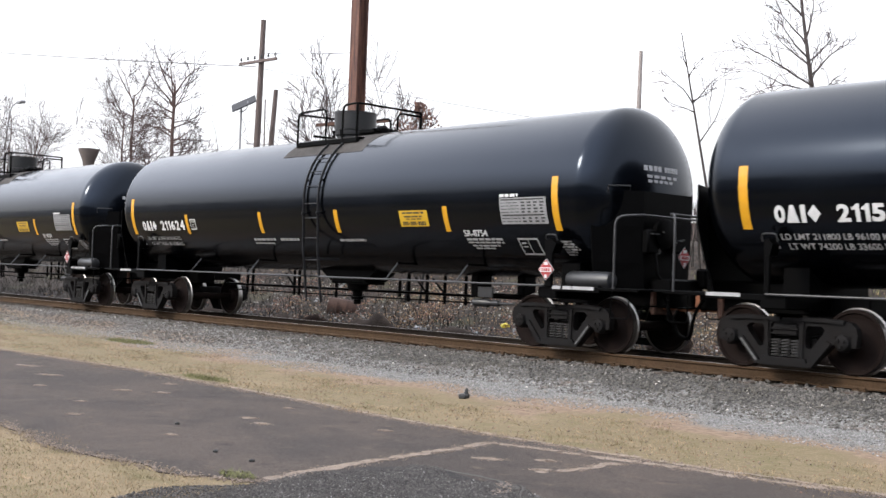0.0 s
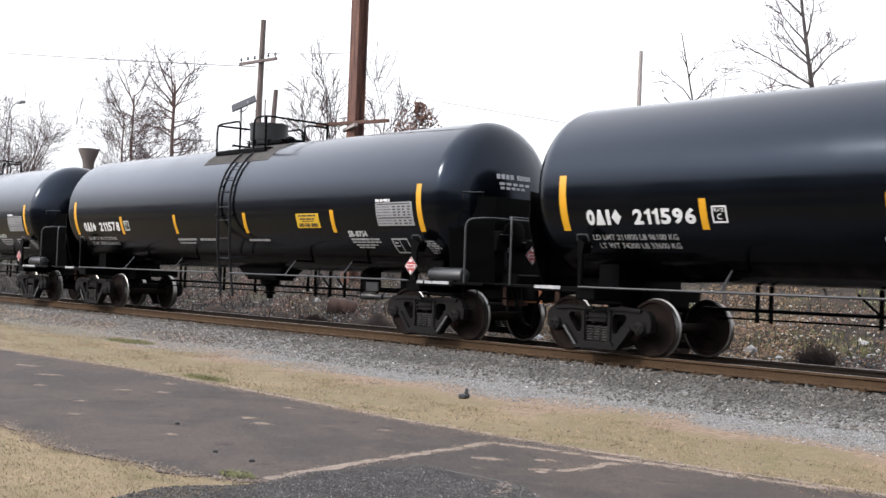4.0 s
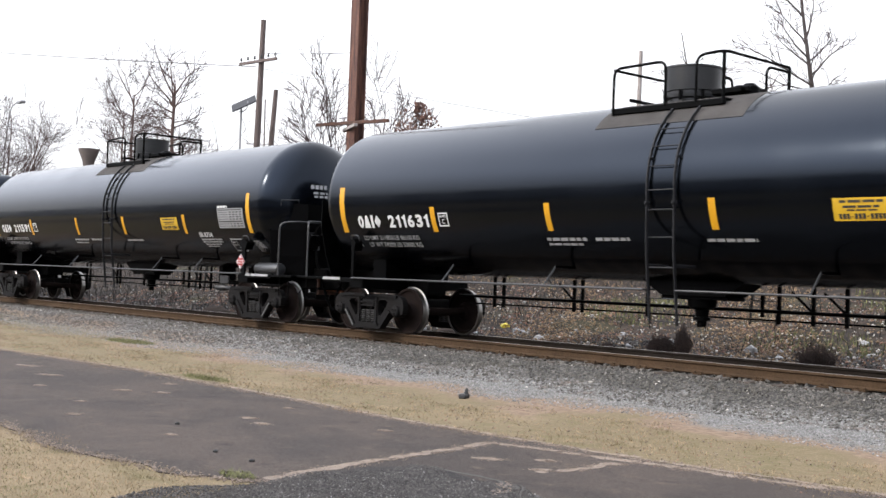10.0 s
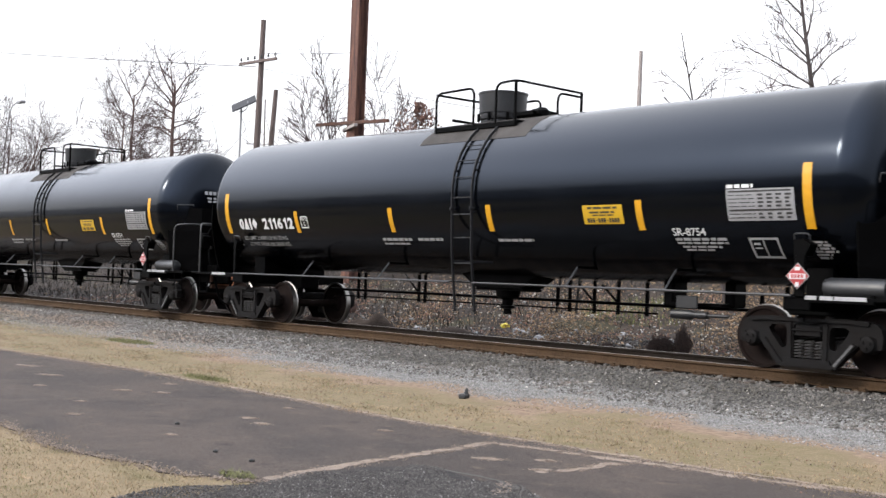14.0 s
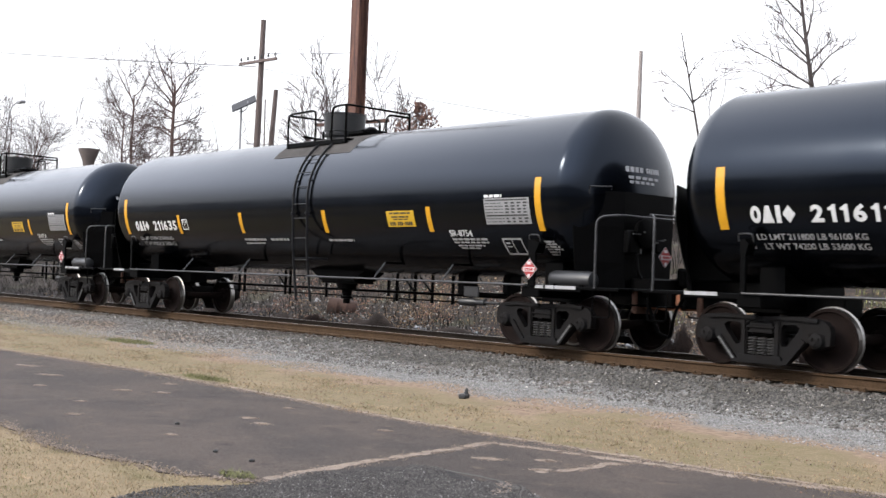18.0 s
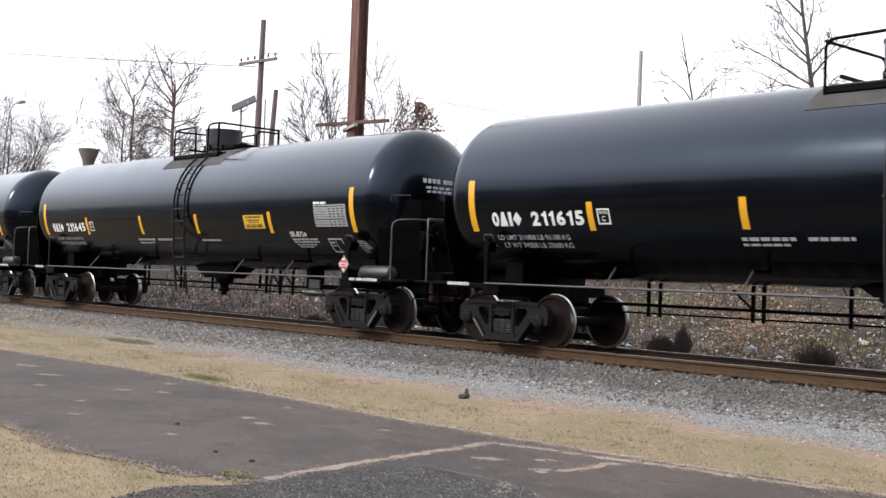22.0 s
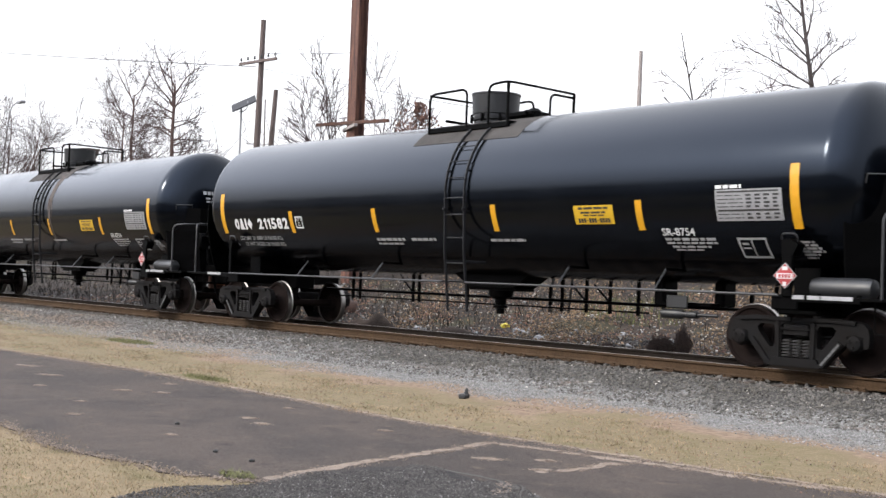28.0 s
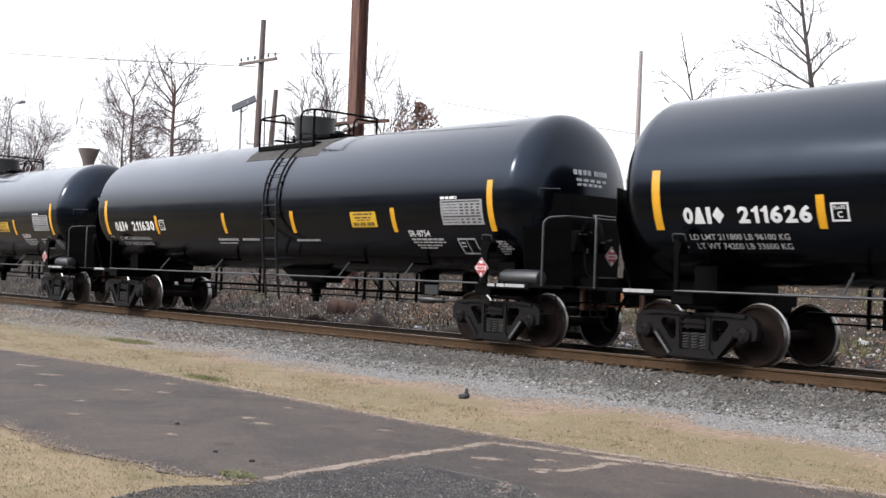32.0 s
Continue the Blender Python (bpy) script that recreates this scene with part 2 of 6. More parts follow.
def rises(x, y):
    """Heights of the ground sheet at many places."""
    z = flat_rise(y)
    for i in np.nonzero(y > 3)[0]:
        z[i] = rise(x[i], y[i])
    return z


def ground_material():
    m = bpy.data.materials.new("dry_turf_gravel_and_soil")
    m.use_nodes = True
    n, l = m.node_tree.nodes, m.node_tree.links
    b = n["Principled BSDF"]
    b.inputs["Roughness"].default_value, b.inputs["Specular IOR Level"].default_value = 0.95, 0.2
    tc = n.new("ShaderNodeTexCoord")
    sep = n.new("ShaderNodeSeparateXYZ")
    l.new(tc.outputs["Object"], sep.inputs[0])
    tex = {}
    for key, s, d in (("broad", 0.55, 5), ("mid", 3.0, 5), ("clump", 11.0, 5), ("fine", 45.0, 4)):
        t = n.new("ShaderNodeTexNoise")
        t.inputs["Scale"].default_value, t.inputs["Detail"].default_value = s, d
        l.new(tc.outputs["Object"], t.inputs["Vector"])
        tex[key] = t.outputs[0]

    def blend(a, bb, fac):
        x = n.new("ShaderNodeMix")
        x.data_type = "RGBA"
        for i, s in ((6, a), (7, bb), (0, fac)):
            if isinstance(s, tuple):
                x.inputs[i].default_value = (*s, 1)
            else:
                l.new(s, x.inputs[i])
        return x.outputs[2]

    def step(src, lo, hi):
        x = n.new("ShaderNodeMapRange")
        x.interpolation_type = "SMOOTHSTEP"
        x.inputs["From Min"].default_value, x.inputs["From Max"].default_value = lo, hi
        l.new(src, x.inputs[0])
        return x.outputs[0]

    wob = n.new("ShaderNodeMath")
    wob.operation = "MULTIPLY_ADD"
    l.new(tex["broad"], wob.inputs[0])
    wob.inputs[1].default_value = 4.5
    l.new(sep.outputs[1], wob.inputs[2])
    wob2 = n.new("ShaderNodeMath")
    wob2.operation = "MULTIPLY_ADD"
    l.new(tex["mid"], wob2.inputs[0])
    wob2.inputs[1].default_value = 1.5
    l.new(wob.outputs[0], wob2.inputs[2])
    far = n.new("ShaderNodeMapRange")
    for key, v in (("From Min", -14.0), ("From Max", -30.0), ("To Min", 0.0), ("To Max", -2.2)):
        far.inputs[key].default_value = v
    l.new(sep.outputs[0], far.inputs[0])
    tot = n.new("ShaderNodeMath")
    l.new(wob2.outputs[0], tot.inputs[0])
    l.new(far.outputs[0], tot.inputs[1])
    y = tot.outputs[0]
    turf = blend((0.128, 0.098, 0.058), (0.108, 0.085, 0.047), step(tex["clump"], 0.42, 0.60))
    turf = blend(turf, (0.1, 0.083, 0.042), step(tex["mid"], 0.50, 0.64))
    turf = blend(turf, (0.143, 0.109, 0.065), step(tex["broad"], 0.52, 0.64))
    turf = blend(turf, (0.1924, 0.148, 0.0962), step(tex["fine"], 0.54, 0.7))
    soil = blend((0.1221, 0.08288, 0.05698), (0.1776, 0.1288, 0.0925), step(tex["clump"], 0.4, 0.6))
    gravel = blend((0.18, 0.176, 0.171), (0.0703, 0.06808, 0.06512), step(tex["fine"], 0.42, 0.6))
    gravel = blend(gravel, (0.0888, 0.0777, 0.06882), step(tex["clump"], 0.5, 0.66))
    gravel = blend(gravel, (0.1258, 0.0999, 0.07992), step(tex["mid"], 0.54, 0.66))
    ballast = blend((0.0629, 0.0592, 0.05476), (0.02442, 0.0222, 0.02072), step(tex["fine"], 0.4, 0.6))
    waste = blend((0.0115, 0.0086, 0.0067), (0.029, 0.0207, 0.0148), step(tex["mid"], 0.42, 0.62))
    waste = blend(waste, (0.03108, 0.02812, 0.0148), step(tex["broad"], 0.56, 0.68))
    waste = blend(waste, (0.0666, 0.037, 0.0222), step(tex["clump"], 0.60, 0.72))
    c = blend(turf, soil, step(y, -2.6, -1.9))
    c = blend(c, gravel, step(y, -1.6, -0.9))
    c = blend(c, ballast, step(y, 0.1, 0.9))
    # bed from the near rail back: the train's shade put into the colour
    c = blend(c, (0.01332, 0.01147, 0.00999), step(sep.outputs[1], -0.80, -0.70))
    c = blend(c, waste, step(wob2.outputs[0], 6.0, 7.0))
    l.new(c, b.inputs["Base Color"])
    bp = n.new("ShaderNodeBump")
    bp.inputs["Strength"].default_value, bp.inputs["Distance"].default_value = 0.6, 0.02
    l.new(tex["clump"], bp.inputs["Height"])
    l.new(bp.outputs[0], b.inputs["Normal"])
    return m


GROUND = ground_material()
xs = [-2500, -1200, -600, -300, -200] + [-150 + 2.0 * i for i in range(85)] + [40, 80, 160, 300, 600, 1200, 2500]
ys = [-900, -300, -100, -40, -20, -12, -9, -7.5, -6.2, -5, -4, -3.2, -2.7, -2.2, -1.5, 0, 1.5, 2.4, 3.2, 4, 5, 6, 7, 8, 9, 10, 11.5, 13, 15, 17, 20, 24, 30, 40, 60, 90, 150, 300, 900, 2500]
gv = [(x, y, rise(x, min(y, 899))) for y in ys for x in xs]
gf = [(j * len(xs) + i, j * len(xs) + i + 1, (j + 1) * len(xs) + i + 1, (j + 1) * len(xs) + i) for j in range(len(ys) - 1) for i in range(len(xs) - 1)]
gm = bpy.data.meshes.new("ground")
gm.from_pydata(gv, [], gf)
gm.materials.append(GROUND)
ground = tagged(new("ground", gm), "dry straw turf, pale gravel and littered waste ground", "ground", kind="structure")


# unseen wall added behind the viewer, to dim low sky in the tank reflections
ADDEDWALL = mat("added_pale_wall", (0.42, 0.44, 0.48), 0.9, vary=0.3, scale=1.5, fine=20, bump=0.3)
bm = bmesh.new()
bmesh.ops.create_cube(bm, size=1, matrix=Matrix.Translation((-20, -39, 3.9)) @ Matrix.Diagonal((240, 10, 8, 1)))
WALLMESH = bpy.data.meshes.new("wall_south")
bm.to_mesh(WALLMESH)
bm.free()
WALLMESH.materials.append(ADDEDWALL)
tagged(new("wall_south", WALLMESH), "plain pale wall added unseen behind the viewer for the tank reflections", "wall", kind="structure")


# ---- the tank cars: x along the train, z above the rail head ----
R, AXIS = 1.494, 2.699
HEAD, FRONT, REAR = 0.747, 7.65, -7.98


def skin(u, z, out=0.004):
    """A point of the tank's near side at height z."""
    a = math.asin(max(-1, min(1, (z - AXIS) / R)))
    return Vector((u, -(R + out) * math.cos(a), AXIS + (R + out) * math.sin(a)))


def patch(bm, u0, u1, z0, z1, out=0.004, n=6):
    rows = [[bm.verts.new(skin(u, z0 + (z1 - z0) * k / n, out)) for u in (u0, u1)] for k in range(n + 1)]
    for a, b in zip(rows, rows[1:]):
        bm.faces.new((a[0], a[1], b[1], b[0]))
    return bm


def words(bm, u0, u1, z, h, seed, out=0.007):
    """A line of stencilled words too small to read, as plain bars."""
    rnd = random.Random(seed)
    u = u0
    while u < u1 - 0.02:
        w = min(rnd.uniform(0.08, 0.2), u1 - u)
        patch(bm, u, u + w, z - h / 2, z + h / 2, out, 1)
        u += w + 0.025
    return bm


def lettering(body, height, width, bold=0.014):
    """A flat mesh of raised characters, as wide and high as given, with its lower left corner at the origin."""
    cu = bpy.data.curves.new("lettering", "FONT")
    cu.body, cu.size, cu.offset, cu.resolution_u = body, 1.0, bold, 3
    ob = new("lettering", cu)
    me = bpy.data.meshes.new_from_object(ob.evaluated_get(bpy.context.evaluated_depsgraph_get()))
    bpy.data.objects.remove(ob)
    bpy.data.curves.remove(cu)
    bm = bmesh.new()
    bm.from_mesh(me)
    bpy.data.meshes.remove(me)
    lo = [min(v.co[i] for v in bm.verts) for i in (0, 1)]
    hi = [max(v.co[i] for v in bm.verts) for i in (0, 1)]
    for v in bm.verts:
        v.co = ((v.co.x - lo[0]) / (hi[0] - lo[0]) * width, (v.co.y - lo[1]) / (hi[1] - lo[1]) * height, 0)
    return bm


def numeral_one(w):
    """A heavy figure one with a short flag."""
    bm = bmesh.new()
    bm.faces.new([bm.verts.new((x, y, 0)) for x, y in ((w - 0.062, 0), (w, 0), (w, 0.235), (w - 0.045, 0.235), (w - 0.07, 0.205), (0, 0.192), (0, 0.155), (w - 0.062, 0.158))])
    return bm


def on_tank(bm, u, z, out=0.008):
    """Bends flat lettering round the tank."""
    top = max(v.co.y for v in bm.verts)
    for k in range(1, 6):
        bmesh.ops.bisect_plane(bm, geom=bm.verts[:] + bm.edges[:] + bm.faces[:], plane_co=(0, top * k / 6, 0), plane_no=(0, 1, 0))
    for v in bm.verts:
        v.co = skin(u + v.co.x, z + v.co.y, out)
    bmesh.ops.recalc_face_normals(bm, faces=bm.faces)
    for f in bm.faces:
        if f.normal.y > 0:
            f.normal_flip()
    return bm


def plate(bm, rim, holes, y0, y1):
    """A flat casting of outline (x, z) with holes, from y0 to y1."""
    loops = []
    for y in (y0, y1):
        edges, own = [], []
        for ring in [rim] + holes:
            vs = [bm.verts.new((x, y, z)) for x, z in ring]
            own.append(vs)
            edges += [bm.edges.new((a, b)) for a, b in zip(vs, vs[1:] + vs[:1])]
        bmesh.ops.triangle_fill(bm, edges=edges, use_beauty=True)
        loops.append(own)
    for a, b in zip(*loops):
        for i in range(len(a)):
            k = (i + 1) % len(a)
            bm.faces.new((a[i], a[k], b[k], b[i]))
    bmesh.ops.recalc_face_normals(bm, faces=bm.faces)
    return bm


def build_truck(car, u, front):
    """Side frames, springs, bolster, wheelsets of one truck at u."""
    half = [(0.30, 0.758), (0.62, 0.772), (0.86, 0.762), (1.0, 0.73), (1.075, 0.66), (1.10, 0.56), (1.085, 0.40), (1.02, 0.385), (1.005, 0.55), (0.775, 0.55), (0.755, 0.43), (0.66, 0.33), (0.52, 0.20), (0.43, 0.10), (0.36, 0.07)]
    rim = half + [(-x, z) for x, z in half[::-1]]
    gap = [(-0.225, 0.20), (0.225, 0.20), (0.225, 0.66), (0.18, 0.69), (-0.18, 0.69), (-0.225, 0.66)]
    eye_hole = [(0.325, 0.60), (0.36, 0.655), (0.56, 0.66), (0.615, 0.615), (0.585, 0.545), (0.41, 0.335), (0.345, 0.35), (0.325, 0.41)]
    for s in (-1, 1):
        bm = bmesh.new()
        y0, y1 = s * 0.99, s * 1.12
        plate(bm, rim, [gap, eye_hole, [(-x, z) for x, z in eye_hole]], y0, y1)
        for m in (-1, 1):
            # raised ribs along the top chord and the sloping arms
            prism(bm, [(m * 0.06, 0.715), (m * 0.06, 0.765), (m * 0.62, 0.78), (m * 0.92, 0.755), (m * 0.9, 0.70), (m * 0.62, 0.72)], y1 - s * 0.01, y1 + s * 0.035)
            prism(bm, [(m * 0.66, 0.47), (m * 0.73, 0.43), (m * 0.44, 0.085), (m * 0.35, 0.10)], y1 - s * 0.01, y1 + s * 0.04)
            prism(bm, [(m * 0.24, 0.20), (m * 0.30, 0.20), (m * 0.31, 0.70), (m * 0.25, 0.70)], y1 - s * 0.01, y1 + s * 0.025)
        prism(bm, [(-0.40, 0.08), (0.40, 0.08), (0.34, 0.20), (-0.34, 0.20)], y0 - s * 0.03, y1 + s * 0.04)
        frame_part = part("side_frame", bm, TRUCK, car)
        frame_part.location = (u, 0, 0)
        for k in (-0.16, 0, 0.16):
            sp = bmesh.new()
            pts = [(k + 0.062 * math.cos(a), s * 1.06 + 0.062 * math.sin(a), 0.2 + 0.25 * a / (12 * math.pi)) for a in (i * math.pi / 4 for i in range(49))]
            tube(sp, pts, 0.014, 5)
            part("coil_spring", sp, SPRING, frame_part, "grey coil spring")
        for m in (-1, 1):
            ad = bmesh.new()
            lathe(ad, [(s * 0.95, 0.13), (s * 1.10, 0.135), (s * 1.13, 0.11), (s * 1.165, 0.105), (s * 1.175, 0.085)], 18, (m * 0.889, 0, 0.457), "Y")
            for k in range(3):
                a = 2 * math.pi * k / 3 + 0.5
                lathe(ad, [(s * 1.17, 0.02), (s * 1.195, 0.02)], 6, (m * 0.889 + 0.055 * math.cos(a), 0, 0.457 + 0.055 * math.sin(a)), "Y")
            box(ad, (m * 0.889, s * 1.04, 0.58), (0.27, 0.14, 0.10), bevel=0.015)
            part("bearing", ad, TRUCK, frame_part, smooth=True)
        if s < 0:
            st = bmesh.new()
            m = 1 if front else -1
            for k in range(5):
                p = Vector((m * 0.69, y1 - 0.046, 0.44)).lerp(Vector((m * 0.42, y1 - 0.046, 0.13)), k / 5 + 0.04)
                q = Vector((m * 0.69, y1 - 0.046, 0.44)).lerp(Vector((m * 0.42, y1 - 0.046, 0.13)), k / 5 + 0.19)
                box(st, (p + q) / 2, ((q - p).length * 1.2, 0.006, 0.032), Matrix.Rotation(-math.atan2(q.z - p.z, q.x - p.x), 4, "Y"))
            part("stencil", st, DULLMARK, frame_part, "white stencilled bars along a cast arm")
    bo = bmesh.new()
    box(bo, (0, 0, 0.60), (0.42, 2.24, 0.17), bevel=0.03)
    for s in (-1, 1):
        box(bo, (0, s * 1.12, 0.60), (0.46, 0.05, 0.03), bevel=0.008)
        box(bo, (0, s * 1.12, 0.535), (0.40, 0.04, 0.02))
    box(bo, (0, 0, 0.76), (0.5, 0.5, 0.16), bevel=0.03)
    bol = part("truck_bolster", bo, TRUCK, car)
    bol.location = (u, 0, 0)
    bb = bmesh.new()
    for m in (-1, 1):
        box(bb, (m * 0.36, 0, 0.42), (0.10, 1.9, 0.12), bevel=0.02)
        tube(bb, [(m * 0.36, -0.3, 0.42), (m * 0.3, 0, 0.78), (m * 0.36, 0.3, 0.42)], 0.03, 6)
    beam = part("brake_beam", bb, TRUCK, car)
    beam.location = (u, 0, 0)
    sets = []
    for m in (-1, 1):
        ax = bmesh.new()
        lathe(ax, [(-1.1, 0.075), (-0.8, 0.085), (-0.6, 0.09), (0, 0.082), (0.6, 0.09), (0.8, 0.085), (1.1, 0.075)], 14, axis="Y")
        ws = part("wheelset", ax, WHEEL, car, smooth=True)
        ws.location = (u + m * 0.889, 0, 0.457)
        for s in (-1, 1):
            w = bmesh.new()
            prof = [(0.84, 0.115), (0.84, 0.155), (0.80, 0.175), (0.775, 0.23), (0.772, 0.34), (0.79, 0.395), (0.815, 0.41), (0.818, 0.446), (0.808, 0.4555), (0.70, 0.4555), (0.70, 0.40), (0.735, 0.38), (0.74, 0.2), (0.68, 0.15), (0.68, 0.115)]
            lathe(w, [(s * a, r) for a, r in prof], 48, axis="Y")
            wheel = part("wheel", w, WHEEL, ws, smooth=True)
            tr = bmesh.new()
            lathe(tr, [(s * a, r) for a, r in ((0.806, 0.4572), (0.75, 0.459), (0.715, 0.464), (0.70, 0.484), (0.685, 0.484), (0.68, 0.45))], 48, axis="Y", caps=False)
            part("tread", tr, TREAD, ws, "polished steel running tread", smooth=True)
        sets.append(ws)
    return sets


def build_car():
    car = thing("tank_car", "long black tank car with yellow marker bars rolling on the rails", "tank car", "tank cars of the train")
    bm = bmesh.new()
    prof = [(REAR - HEAD * math.sin(a), R * math.cos(a)) for a in (radians(d) for d in (89, 84, 78, 71, 64, 56, 48, 40, 32, 24, 17, 11, 6, 2.5))]
    n = 24
    prof += [(REAR + (FRONT - REAR) * k / n, R) for k in range(n + 1)]
    prof += [(FRONT + HEAD * math.sin(a), R * math.cos(a)) for a in (radians(d) for d in (2.5, 6, 11, 17, 24, 32, 40, 48, 56, 64, 71, 78, 84, 89))]
    lathe(bm, prof, 96, (0, 0, AXIS))
    tank = part("tank", bm, TANK, car, smooth=True)
    # anti-slip patch under the platform
    bm = bmesh.new()
    rows = []
    for k in range(13):
        a = radians(41 + 98 * k / 12)
        u0 = -1.28 + 0.0 * k
        rows.append([bm.verts.new((u, -(R + 0.006) * math.cos(a), AXIS + (R + 0.006) * math.sin(a))) for u in (u0, 1.55)])
    for a, b in zip(rows, rows[1:]):
        bm.faces.new((a[0], a[1], b[1], b[0]))
    part("anti_slip_patch", bm, GRIT, tank, "dull grey anti-slip coating", smooth=True)
    # markings
    for i, (u, w, z0, z1) in enumerate(((-7.70, 0.15, 2.0, 2.9), (-4.95, 0.125, 2.0, 2.455), (-2.10, 0.125, 2.0, 2.46), (1.09, 0.125, 2.0, 2.46), (4.42, 0.125, 2.0, 2.46), (7.18, 0.14, 2.0, 2.9))):
        bm = bmesh.new()
        patch(bm, u, u + w, z0, z1)
        part("marker_bar", bm, YELLOW, tank, "yellow reflective bar")
    bm = bmesh.new()
    patch(bm, 3.2, 4.02, 2.1, 2.4)
    decal = part("hazard_decal", bm, YSIGN, tank, "yellow rectangular decal with black print")
    bm = bmesh.new()
    words(bm, 3.3, 3.92, 2.355, 0.035, 1, 0.008)
    words(bm, 3.34, 3.86, 2.285, 0.03, 2, 0.008)
    words(bm, 3.4, 3.86, 2.24, 0.02, 3, 0.008)
    u = 3.28
    for k in range(12):
        if k not in (3, 7):
            patch(bm, u, u + 0.042, 2.125, 2.195, 0.008, 1)
        else:
            patch(bm, u + 0.005, u + 0.035, 2.152, 2.166, 0.008, 1)
        u += 0.056
    tagged(part("print", bm, BLACKINK, decal, "black print bars"), kind="stuff")
    bm = bmesh.new()
    patch(bm, 5.95, 7.05, 2.12, 2.57)
    table = part("data_panel", bm, TABLE, tank, "grey stencilled test data panel")
    bm = bmesh.new()
    words(bm, 5.96, 6.4, 2.61, 0.05, 4)
    tagged(part("panel_heading", bm, WHITE, tank, "white stencilled heading"), kind="stuff")
    bm = bmesh.new()
    rnd = random.Random(5)
    for k in range(8):
        z = 2.535 - k * 0.053
        if k == 0 or k == 5:
            patch(bm, 5.99, 7.0, z - 0.012, z + 0.012, 0.008, 1)
        else:
            words(bm, 5.98, 6.42, z, 0.012, 50 + k, 0.008)
            for c in range(4):
                patch(bm, 6.47 + c * 0.145, 6.47 + c * 0.145 + rnd.uniform(0.06, 0.1), z - 0.014, z + 0.014, 0.008, 1)
    tagged(part("print", bm, BLACKINK, table, "black print bars"), kind="stuff")
    on_tank(bm := lettering("SR-8754", 0.115, 0.6, 0.016), 4.9, 1.915)
    tagged(part("lettering", bm, WHITE, tank, "white stencilled service code"), kind="stuff")
    bm = bmesh.new()
    for u0, u1, z, h in ((4.92, 5.84, 1.865, 0.04), (4.93, 5.84, 1.81, 0.03), (5.0, 5.7, 1.755, 0.03), (5.05, 5.55, 1.71, 0.025)):
        words(bm, u0, u1, z, h, int(z * 100))
    tagged(part("stencil", bm, DIMWHITE, tank, "rows of small white stencil bars"), kind="stuff")
    bm = bmesh.new()
    for u0, u1, z, h in ((-2.15, -1.27, 1.865, 0.05), (-2.15, -1.36, 1.785, 0.035), (-1.08, -0.38, 1.865, 0.05), (1.08, 1.94, 1.85, 0.045)):
        words(bm, u0, u1, z, h, int(u0 * 10))
    tagged(part("stencil", bm, DIMWHITE, tank, "rows of small white stencil bars"), kind="stuff")
    # box of lines beside the steps
    bm = bmesh.new()
    for u0, u1, z0, z1 in ((6.2, 6.68, 1.855, 1.885), (6.2, 6.68, 1.6, 1.63), (6.2, 6.23, 1.63, 1.855), (6.65, 6.68, 1.63, 1.855), (6.42, 6.44, 1.63, 1.855)):
        patch(bm, u0, u1, z0, z1, 0.006, 3)
    words(bm, 6.26, 6.4, 1.8, 0.03, 8)
    words(bm, 6.26, 6.38, 1.74, 0.02, 9)
    part("stencil_box", bm, DIMWHITE, tank, "white stencilled frame of two boxes")
    bm = bmesh.new()
    for k, (a, b) in enumerate(((7.17, 7.42), (7.2, 7.46), (7.16, 7.5), (7.2, 7.54), (7.2, 7.44), (7.22, 7.4))):
        words(bm, a, b, 1.825 - k * 0.042, 0.03, 70 + k)
    tagged(part("stencil", bm, DIMWHITE, tank, "cluster of small grey stencil bars"), kind="stuff")
    on_tank(bm := lettering("LD LMT 211800 LB 96100 KG", 0.085, 1.68, 0.012), -7.12, 1.855)
    tagged(part("lettering", bm, DIMWHITE, tank, "white stencilled load limit"), kind="stuff")
    on_tank(bm := lettering("LT WT 74200 LB 33600 KG", 0.085, 1.6, 0.012), -7.04, 1.725)
    tagged(part("lettering", bm, DIMWHITE, tank, "white stencilled light weight"), kind="stuff")
    bm = bmesh.new()
    for a, b, z0, z1 in ((-4.74, -4.48, 2.32, 2.345), (-4.74, -4.48, 2.095, 2.12), (-4.74, -4.715, 2.12, 2.32), (-4.505, -4.48, 2.12, 2.32)):
        patch(bm, a, b, z0, z1, 0.006, 2)
    pl = part("plate_box", bm, WHITE, tank, "white stencilled square")
    on_tank(bm := lettering("PLATE", 0.05, 0.17), -4.695, 2.255)
    tagged(part("lettering", bm, WHITE, pl), kind="stuff")
    on_tank(bm := lettering("C", 0.085, 0.075), -4.65, 2.145)
    part("lettering", bm, WHITE, pl)
    # owner's mark: four plain shapes
    ring = [(0.085 + 0.085 * math.cos(a), 0.12 + 0.12 * math.sin(a)) for a in (2 * math.pi * k / 16 for k in range(16))]
    core = [(0.085 + 0.028 * math.cos(a), 0.12 + 0.06 * math.sin(a)) for a in (2 * math.pi * k / 16 for k in range(16))]
    for u, shape in ((-7.15, "ring"), (-6.965, [(0, 0), (0.19, 0), (0.125, 0.24), (0.065, 0.24)]), (-6.74, [(0, 0), (0.075, 0), (0.075, 0.24), (0, 0.24)]), (-6.635, [(0.1, 0), (0.2, 0.12), (0.1, 0.24), (0, 0.12)])):
        bm = bmesh.new()
        if shape == "ring":
            vs = [[bm.verts.new((*p, 0)) for p in loop] for loop in (ring, core)]
            for k in range(16):
                bm.faces.new((vs[0][k], vs[0][(k + 1) % 16], vs[1][(k + 1) % 16], vs[1][k]))
        else:
            bm.faces.new([bm.verts.new((*p, 0)) for p in shape])
